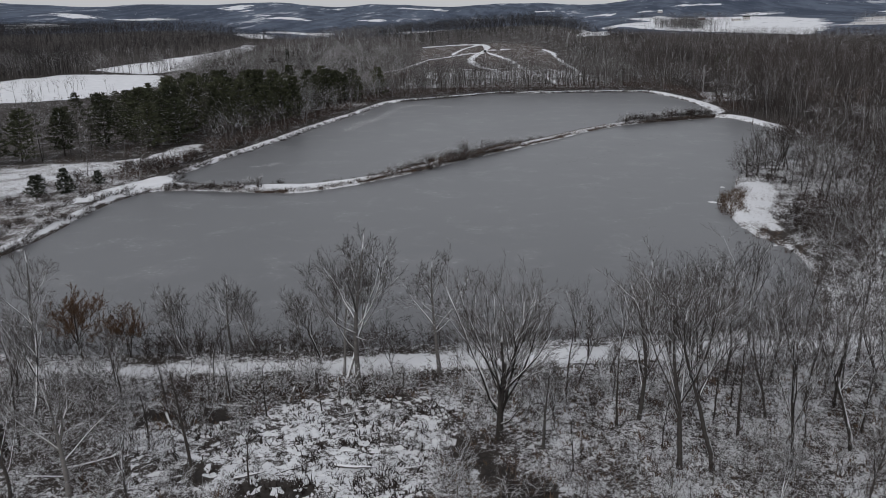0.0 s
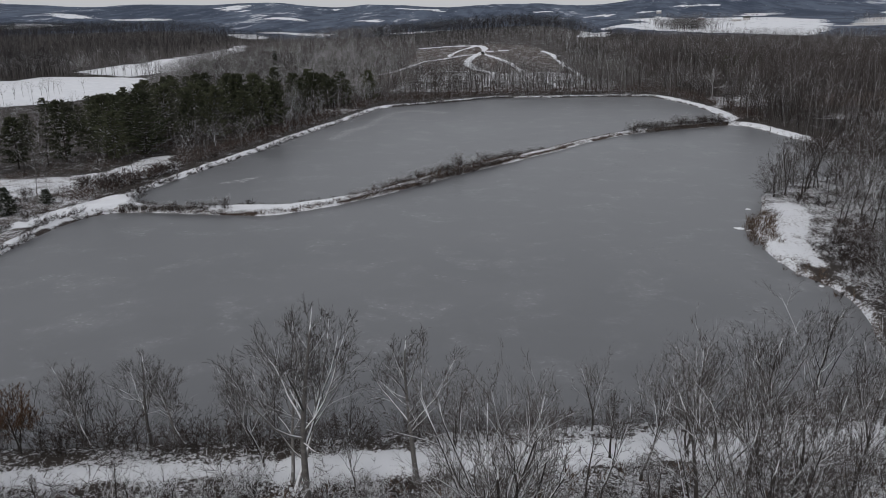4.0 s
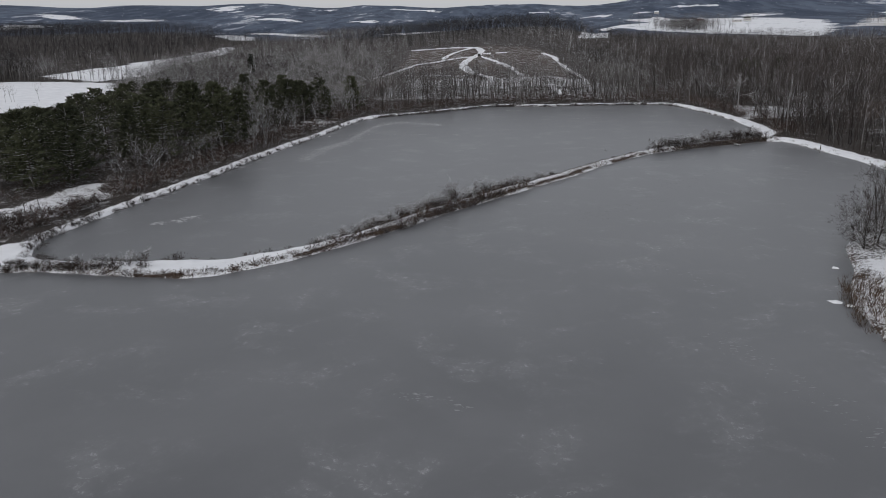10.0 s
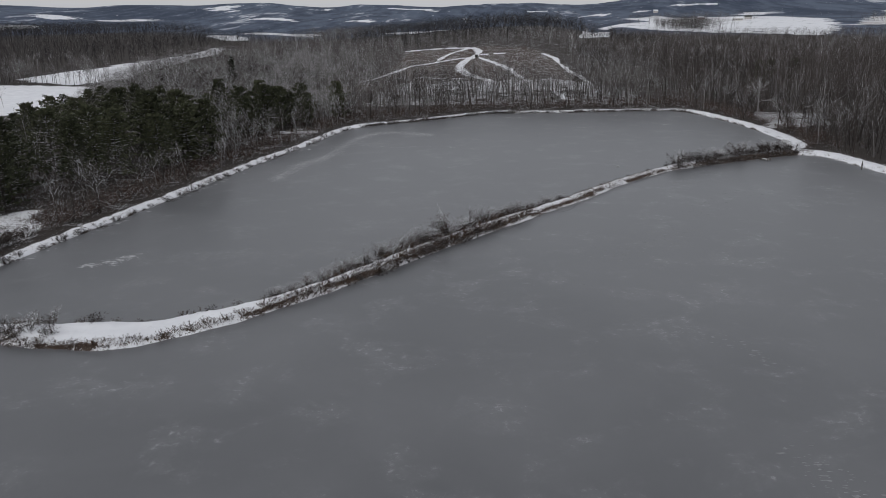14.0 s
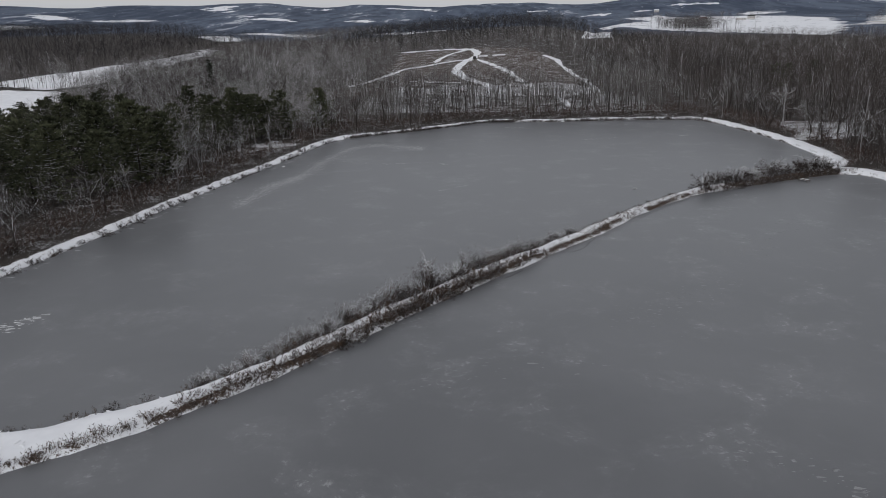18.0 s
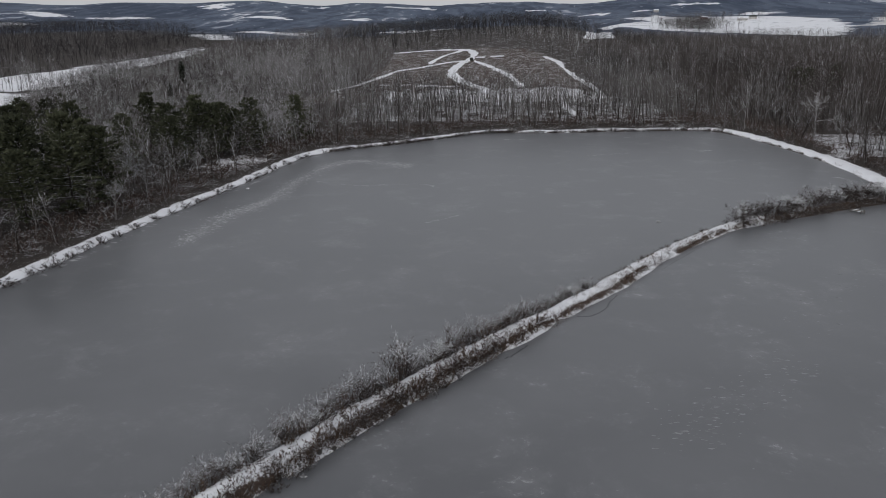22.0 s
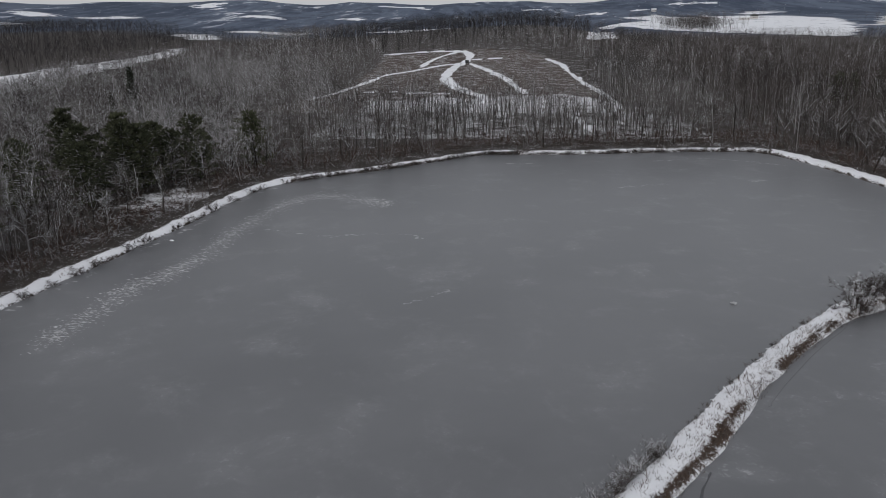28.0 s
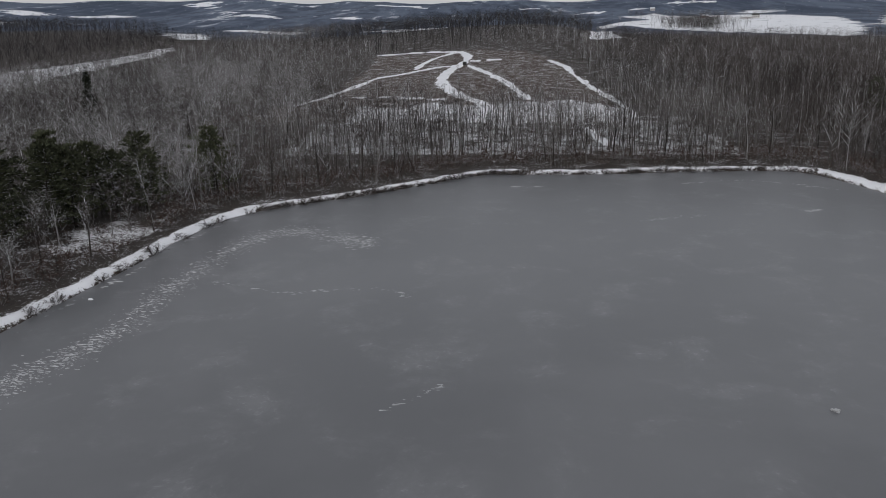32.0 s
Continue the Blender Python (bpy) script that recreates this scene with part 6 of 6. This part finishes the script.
def build_cracks():
    rng = np.random.default_rng(55)
    for pts, w in (([(12.6, 181.4), (13.6, 181.2), (15.2, 182.0), (16.4, 183.4), (17.2, 185.2), (18.6, 187.4)], 0.10), ([(3.6, 171.6), (4.6, 172.4), (6.2, 174.4)], 0.09), ([(44.0, 212.4), (36.0, 205.6), (30.0, 199.4), (26.9, 195.8)], 0.02)):
        line = rounded_line(pts, 2)
        line = line + rng.normal(size=line.shape) * 0.05
        ob = new("ice_crack", strip_mesh("ice_crack", line, w * rng.uniform(0.5, 1.4, len(line)), 0.012, M_CRACK, 0.008))
        tagged(ob, "dark refrozen crack in the ice beside the causeway", "ice crack", "cracks in the ice")


def blob(rng, r, n=7, lift=0.05):
    """A low irregular cake of snow: a ring, a smaller raised ring and a top."""
    a = np.sort(rng.uniform(0, 2 * math.pi, n))
    q = r * rng.uniform(0.6, 1.15, n)
    ring = np.stack([np.cos(a) * q, np.sin(a) * q * 0.75, np.zeros(n)], 1)
    inner = ring * (0.72, 0.72, 1) + (0, 0, lift)
    v = np.concatenate([ring, inner, [(0, 0, lift * 1.1)]])
    f = []
    for k in range(n):
        j = (k + 1) % n
        f += [(k, j, n + j), (k, n + j, n + k), (n + k, n + j, 2 * n)]
    return v, np.array(f)


def build_frost():
    """Broken frost and snow crust lying on the ice, in drifting bands."""
    rng = np.random.default_rng(65)
    bands = (([(-47.7, 203.7), (-46.5, 210), (-46, 217), (-44, 220), (-42, 223.4), (-40.5, 228.3), (-40.3, 236.9), (-39.7, 242), (-36.6, 252.4), (-34.3, 258.5), (-28, 260), (-20, 256.5), (-17, 254.5)], 2.4, 3800, 0.11),
             ([(-36, 240.4), (-28, 238.1), (-22.7, 237.4), (-20, 238.3), (-11.3, 239.1), (-8.8, 237)], 0.45, 90, 0.15), ([(-8.3, 214.3), (-5.5, 216.8), (-3.3, 218.3)], 0.4, 40, 0.13),
             ([(7, 286.5), (13.7, 286.7)], 0.5, 40, 0.25), ([(28.5, 266.6), (33, 268), (39, 269.7)], 0.7, 45, 0.17), ([(41.4, 289.4), (50, 292), (57.5, 292.6), (64, 289.7), (70.8, 285.7)], 0.5, 90, 0.2),
             ([(57.5, 272), (60, 273)], 0.8, 40, 0.2), ([(-60, 154), (-56.5, 155.6), (-55, 158)], 1.3, 110, 0.2), ([(78, 247), (80.5, 243)], 0.7, 40, 0.22),
             ([(-9.5, 105.5), (-5, 105.2), (-1.5, 103.6)], 0.9, 60, 0.12), ([(1.5, 93.4), (4, 92.8), (7, 93.9)], 0.25, 45, 0.10), ([(22, 138), (27, 136.5), (31, 132)], 1.6, 70, 0.16),
             ([(26, 118), (31, 110), (35.5, 99), (37, 90)], 2.4, 320, 0.13), ([(-6, 146), (2, 150), (12, 152)], 2.0, 60, 0.14), ([(18, 160), (25, 165), (34, 172)], 3.0, 260, 0.14), ([(38, 180), (46, 190), (56, 196)], 3.0, 160, 0.16))
    rim = [(-72.6, 150), (-69.6, 161), (-65.6, 176), (-61.2, 193), (-59, 203), (-54.4, 220), (-51, 231.6), (-47.6, 244.5), (-45.2, 257), (-41.4, 266.5)]
    bands = bands + tuple((rim[k:k + 2], 0.55, int(n * 0.5), 0.22) for k, n in enumerate((20, 50, 12, 60, 30, 14, 70, 20, 46)))
    vs, fs, ms, n = [], [], [], 0
    for pts, spread, count, r in bands:
        line = rounded_line(pts, 1)
        for _ in range(count):
            p, d = along(line, rng.uniform(0, 0.999))
            q = np.array(site(*(p + rng.normal(size=2) * spread * 0.5)))
            v, f = blob(rng, r * min(2.6, rng.lognormal(-0.1, 0.6)), 6, 0.010)
            c, s = math.cos(rng.uniform(0, 6.28)), math.sin(rng.uniform(0, 6.28))
            v = np.stack([v[:, 0] * 1.5 + q[0], v[:, 1] * 0.8 + q[1], v[:, 2] + 0.004], 1)
            vs.append(v), fs.append(f + n)
            ms.append(np.full(len(f), 1 if p[1] < 200 and p[0] > -50 else 0))
            n += len(v)
    me = mesh_of("frost_flakes", np.concatenate(vs), np.concatenate(fs), M_FROST, M_FROST_FAINT, index=np.concatenate(ms))
    tagged(new("frost_flakes", me), "pale broken frost crust scattered over the ice", "frost", kind="stuff")


def build_ice_cakes():
    rng = np.random.default_rng(75)
    for x, y, r in ((49.6, 138.6, 0.75), (44.0, 127.6, 1.0), (45.4, 126.6, 0.6), (46.6, 107.0, 0.5), (45.2, 108.8, 0.55), (44.3, 113.0, 0.5), (46.2, 104.6, 0.45), (-77.3, 97, 0.7), (-77.0, 91.5, 0.6), (-48.8, 234.6, 0.4)):
        v, f = blob(rng, r, 9, 0.14)
        ob = new("snow_cake", mesh_of("snow_cake", v, f, M_SNOW))
        ob.location = (*site(x, y), 0.002)
        tagged(ob, "small flat cake of snow lying on the ice", "snow", "snow cakes on the ice")


def rock_mesh(seed, r):
    rng = np.random.default_rng(seed)
    bm = bmesh.new()
    bmesh.ops.create_icosphere(bm, subdivisions=2, radius=r)
    for v in bm.verts:
        v.co = v.co * (0.8 + 0.45 * noise.noise(v.co * 1.6 / r + Vector((seed, 0, 0)))) * (1 if v.co.z > 0 else 0.6)
        v.co.z *= 0.7
    return bm_mesh("rock", bm, M_ROCK)


def build_rocks():
    rng = np.random.default_rng(85)
    kinds = [rock_mesh(k + 1, 0.5) for k in range(4)]
    places = [(-12.3, 156.1), (-11.3, 156.9), (-9.9, 158.5), (-13.5, 154.7), (-14.9, 153.3), (-17.2, 150.6), (-6.0, 163.2), (-3.6, 166.0), (0.4, 170.4), (54.4, 108.0), (47.6, 102.2), (48.4, 100.4), (46.2, 106.0), (51.0, 116.6), (51.8, 114.0), (52.6, 117.8)]
    for x, y in places:
        ob = new("rock", kinds[int(rng.integers(0, 4))])
        s = rng.uniform(0.5, 1.0)
        ob.matrix_basis = pose(*site(x, y), max(0.0, height_at(x, y)) + 0.08 * s, 0, 0, rng.uniform(0, 360)) @ Matrix.Scale(s, 4)
        tagged(ob, "dark wet rock at the waterline", "rock", "rocks at the waterline")


def build_clump():
    """A low cluster of unidentified grey lumps on the open ice, modelled as a heap of ice."""
    rng = np.random.default_rng(95)
    top = tagged(new("ice_heap"), "small cluster of grey lumps on the pond ice", "ice heap")
    top.location = (*site(31.7, 216.0), 0.0)
    for k, (x, y, r) in enumerate(((0, 0, 0.24), (0.3, 0.08, 0.18), (-0.2, 0.2, 0.17), (0.15, -0.2, 0.14))):
        bm = bmesh.new()
        bmesh.ops.create_icosphere(bm, subdivisions=2, radius=r)
        for v in bm.verts:
            v.co *= 0.8 + 0.5 * noise.noise(v.co * 5 + Vector((k, 2, 0)))
        bmesh.ops.translate(bm, verts=bm.verts[:], vec=(x, y, r * 0.55))
        part("lump", bm_mesh("lump", bm, M_FROST), top)


def build_logs():
    rng = np.random.default_rng(105)
    for x, y, l, turn, r, snow in ((-10.6, 50.8, 4.2, -28, 0.16, True), (-19.0, 49.7, 2.8, 12, 0.14, True), (-15.8, 50.9, 2.4, 35, 0.11, False), (-29.6, 56.2, 3.2, -60, 0.13, True), (-8.0, 57.0, 2.6, 70, 0.10, True), (-12.2, 58.4, 3.0, 20, 0.10, False), (-24.0, 58.5, 3.6, -15, 0.13, True),
                                   (-33.0, 50.6, 5.0, 24, 0.12, True), (-35.6, 49.0, 4.6, 8, 0.1, True), (-6.5, 52.0, 2.2, -50, 0.1, False), (50.5, 148.6, 4.5, 160, 0.09, True), (-70.5, 168.8, 2.8, 150, 0.1, True), (9.0, 305.6, 4.5, 160, 0.11, True), (-52.2, 130.6, 2.0, -40, 0.05, False)):
        g = Geo()
        pts = bend(rng, np.array((-l / 2, 0, 0.0)), np.array((1.0, 0, 0.03)), l, 4, 0.06, 0.0)
        tube(g, pts, np.array((r, r * 0.95, r * 0.85, r * 0.7, r * 0.5)), 7)
        for _ in range(3):
            p, d = along(pts, rng.uniform(0.3, 0.95))
            q = branch_off(rng, d, rng.uniform(0.5, 0.9))
            q[2] = abs(q[2]) + 0.1
            tube(g, bend(rng, p, q, l * 0.22, 2, 0.1, 0), np.array((r * 0.4, r * 0.25, 0)), 4)
        ob = new("fallen_log", g.mesh("fallen_log", M_BARK_PALE if snow else M_BARK_DARK))
        ob.matrix_basis = pose(*site(x, y), height_at(x, y) + r * 0.7, 0, 0, turn)
        tagged(ob, "snow-topped fallen log lying in the brush" if snow else "dark fallen log lying in the brush", "log", "fallen logs")


def build_stumps():
    rng = np.random.default_rng(106)
    for x, y, h, r in ((-18.7, 59.3, 1.8, 0.12), (-41.5, 51.0, 3.2, 0.3), (-17.0, 61.0, 1.2, 0.12), (-22.0, 57.5, 1.4, 0.1)):
        g = Geo()
        pts = bend(rng, np.array((0, 0, -0.3)), np.array((0.05, 0.02, 1.0)), h + 0.3, 3, 0.06, 0.0)
        tube(g, np.concatenate([pts, pts[-1:] + (0, 0, 0.12)]), np.array((r * 1.2, r, r * 0.9, r * 0.8, 0)), 7)
        ob = new("broken_stump", g.mesh("broken_stump", M_BARK_PALE if h < 2 else M_BARK_DARK))
        ob.location = (*site(x, y), height_at(x, y))
        tagged(ob, "broken dead trunk standing in the marsh", "stump", "dead stumps")


def build_fence():
    top = tagged(new("wire_fence"), "old wire fence with thin wooden posts in the snow", "fence")
    line = rounded_line([(-2, 48.6), (5.7, 49.3), (13.1, 50.3), (19.9, 51.5), (26, 52.4), (34, 53.2)], 1)
    seg = np.concatenate([[0], np.cumsum(np.hypot(*np.diff(line, axis=0).T))])
    stops = np.arange(0, seg[-1], 3.4)
    feet = [(float(np.interp(s, seg, line[:, 0])), float(np.interp(s, seg, line[:, 1]))) for s in stops]
    z0 = height_at(*feet[0])
    start = site(*feet[0])
    top.location = (*start, z0)
    feet = [(site(x, y)[0] - start[0], site(x, y)[1] - start[1], height_at(x, y) - z0) for x, y in feet]
    for x, y, z in feet:
        bm = bmesh.new()
        rod(bm, (x, y, z - 0.3), (x + 0.03, y, z + 1.25), 0.06, 0.05, 6)
        part("post", bm_mesh("post", bm, M_WOOD), top)
    for h in (0.45, 0.8, 1.15):
        bm = bmesh.new()
        for a, b in zip(feet, feet[1:]):
            rod(bm, (a[0], a[1], a[2] + h), (b[0], b[1], b[2] + h), 0.012, 0.012, 4)
        part("wire", bm_mesh("wire", bm, M_STEEL), top)


def farm_building(name, label, x, y, l, w, h, turn, wall_mat, roof_mat):
    z = height_at(x, y)
    top = tagged(new(name), label, "farm building", "far farm buildings")
    top.matrix_basis = pose(*site(x, y), z, 0, 0, turn)
    bm = bmesh.new()
    box(bm, 0, 0, h / 2 - 0.5, l, w, h + 1.0, 0, 0)
    part("wall", bm_mesh("wall", bm, wall_mat), top)
    bm = bmesh.new()
    e = 0.5
    pts = [(-l / 2 - e, -w / 2 - e, h), (l / 2 + e, -w / 2 - e, h), (l / 2 + e, w / 2 + e, h), (-l / 2 - e, w / 2 + e, h), (-l / 2 - e, 0, h + w * 0.35), (l / 2 + e, 0, h + w * 0.35)]
    v = [bm.verts.new(p) for p in pts]
    for f in ((0, 1, 5, 4), (2, 3, 4, 5), (0, 4, 3), (1, 2, 5), (3, 2, 1, 0)):
        bm.faces.new([v[k] for k in f])
    part("roof", bm_mesh("roof", bm, roof_mat), top)
    for k in range(3):
        bm = bmesh.new()
        box(bm, -l * 0.3 + l * 0.3 * k, -w / 2 - 0.03, h * 0.5, l * 0.09, 0.1, h * 0.35, 0, 0)
        part("window", bm_mesh("window", bm, M_CRACK), top)


def build_farms():
    for n, t, x, y, l, w, h, turn, a, b in (
            ("barn", "long pale barn beyond the snowy fields", 560, 1500, 20, 9, 5, 10, M_WALLPAINT, M_SNOW), ("barn", "dark red barn beside the far field", 520, 1620, 16, 8, 5, 30, M_REDPAINT, M_SNOW),
            ("farmhouse", "small pale farmhouse among far trees", 610, 1570, 14, 10, 6, 5, M_WALLPAINT, M_DARKPAINT), ("barn", "long low barn on the far plateau", 960, 1420, 36, 10, 4.5, -10, M_WALLPAINT, M_SNOW),
            ("barn", "low dark shed on the far plateau", 1010, 1490, 30, 10, 4, -10, M_DARKPAINT, M_SNOW), ("farmhouse", "tiny house on a far hillside", 640, 2480, 16, 12, 7, 0, M_WALLPAINT, M_SNOW)):
        farm_building(n, t, x, y, l, w, h, turn, a, b)


def build_far_groves():
    """Groves and hedges on the snowy plateau and between the fields."""
    rng = np.random.default_rng(115)
    xs, ys = [], []
    for cx, cy, rx, ry, n in ((345, 1165, 42, 60, 700), (500, 1560, 60, 40, 70), (620, 1640, 60, 40, 60), (420, 1180, 20, 10, 8), (330, 1400, 40, 40, 40), (760, 1330, 40, 24, 60),
                              (520, 1900, 110, 30, 80), (980, 1300, 60, 30, 60), (-250, 402, 34, 5, 34), (-262, 560, 5, 70, 36), (-215, 300, 12, 30, 16)):
        xs.append(cx + rng.normal(size=n) * rx * 0.55), ys.append(cy + rng.normal(size=n) * ry * 0.55)
    x, y = np.concatenate(xs), np.concatenate(ys)
    big = np.where(y < 700, 0.55, 1.0)
    scatter("field_groves", FAR_TREES, x, y, ground_at(x, y), big * rng.uniform(0.7, 1.2, len(x)), rng, (M_WOODS, M_WOODS_TWIG, M_FROSTED), "bare groves and hedges between the far fields", "trees")


def build_snow_mounds():
    """Tussocks under snow in the marsh."""
    rng = np.random.default_rng(125)
    x, y = spots(rng, -38, 0, 44, 63, 0.8)
    ok = inside(x, y, MARSH) & (rng.uniform(size=len(x)) < np.where(x > -22, 0.62, 0.3))
    x, y = x[ok], y[ok]
    kinds = []
    for k in range(5):
        v, f = blob(rng, 0.5, 13, 0.045)
        v = v * (1.35, 0.8, 1.0)
        kinds.append((v, f, np.zeros(len(f), int)))
    scatter("snowy_tussocks", kinds, x, y, ground_at(x, y) - 0.01, rng.uniform(0.5, 1.6, len(x)), rng, (M_SNOW,), "rounded snow caps over marsh tussocks", "snow")
    # lumps of snow over the grass at the path's edges
    x, y = spots(rng, -54, 50, 128, 222, 0.5)
    to_south, to_north = shore_distance(x, y, SOUTH_POND), shore_distance(x, y, NORTH_POND)
    ok = (line_distance(x, y, CAUSEWAY) < 4) & (to_south > 0.3) & (to_north > 0.15) & ((to_north < 0.8) | (np.abs(to_south - 0.42 * (to_south + to_north)) < 0.5)) & (rng.uniform(size=len(x)) < 0.5)
    x, y = x[ok], y[ok]
    scatter("snow_lumps", kinds, x, y, ground_at(x, y) + 0.02, rng.uniform(0.25, 0.7, len(x)), rng, (M_SNOW,), "small lumps of snow over grass along the causeway path", "snow", squash=0.5)


build_pole()
build_dock()
build_blind()
build_cracks()
build_frost()
build_ice_cakes()
build_rocks()
build_clump()
build_logs()
build_stumps()
build_fence()
build_farms()
build_far_groves()
build_snow_mounds()
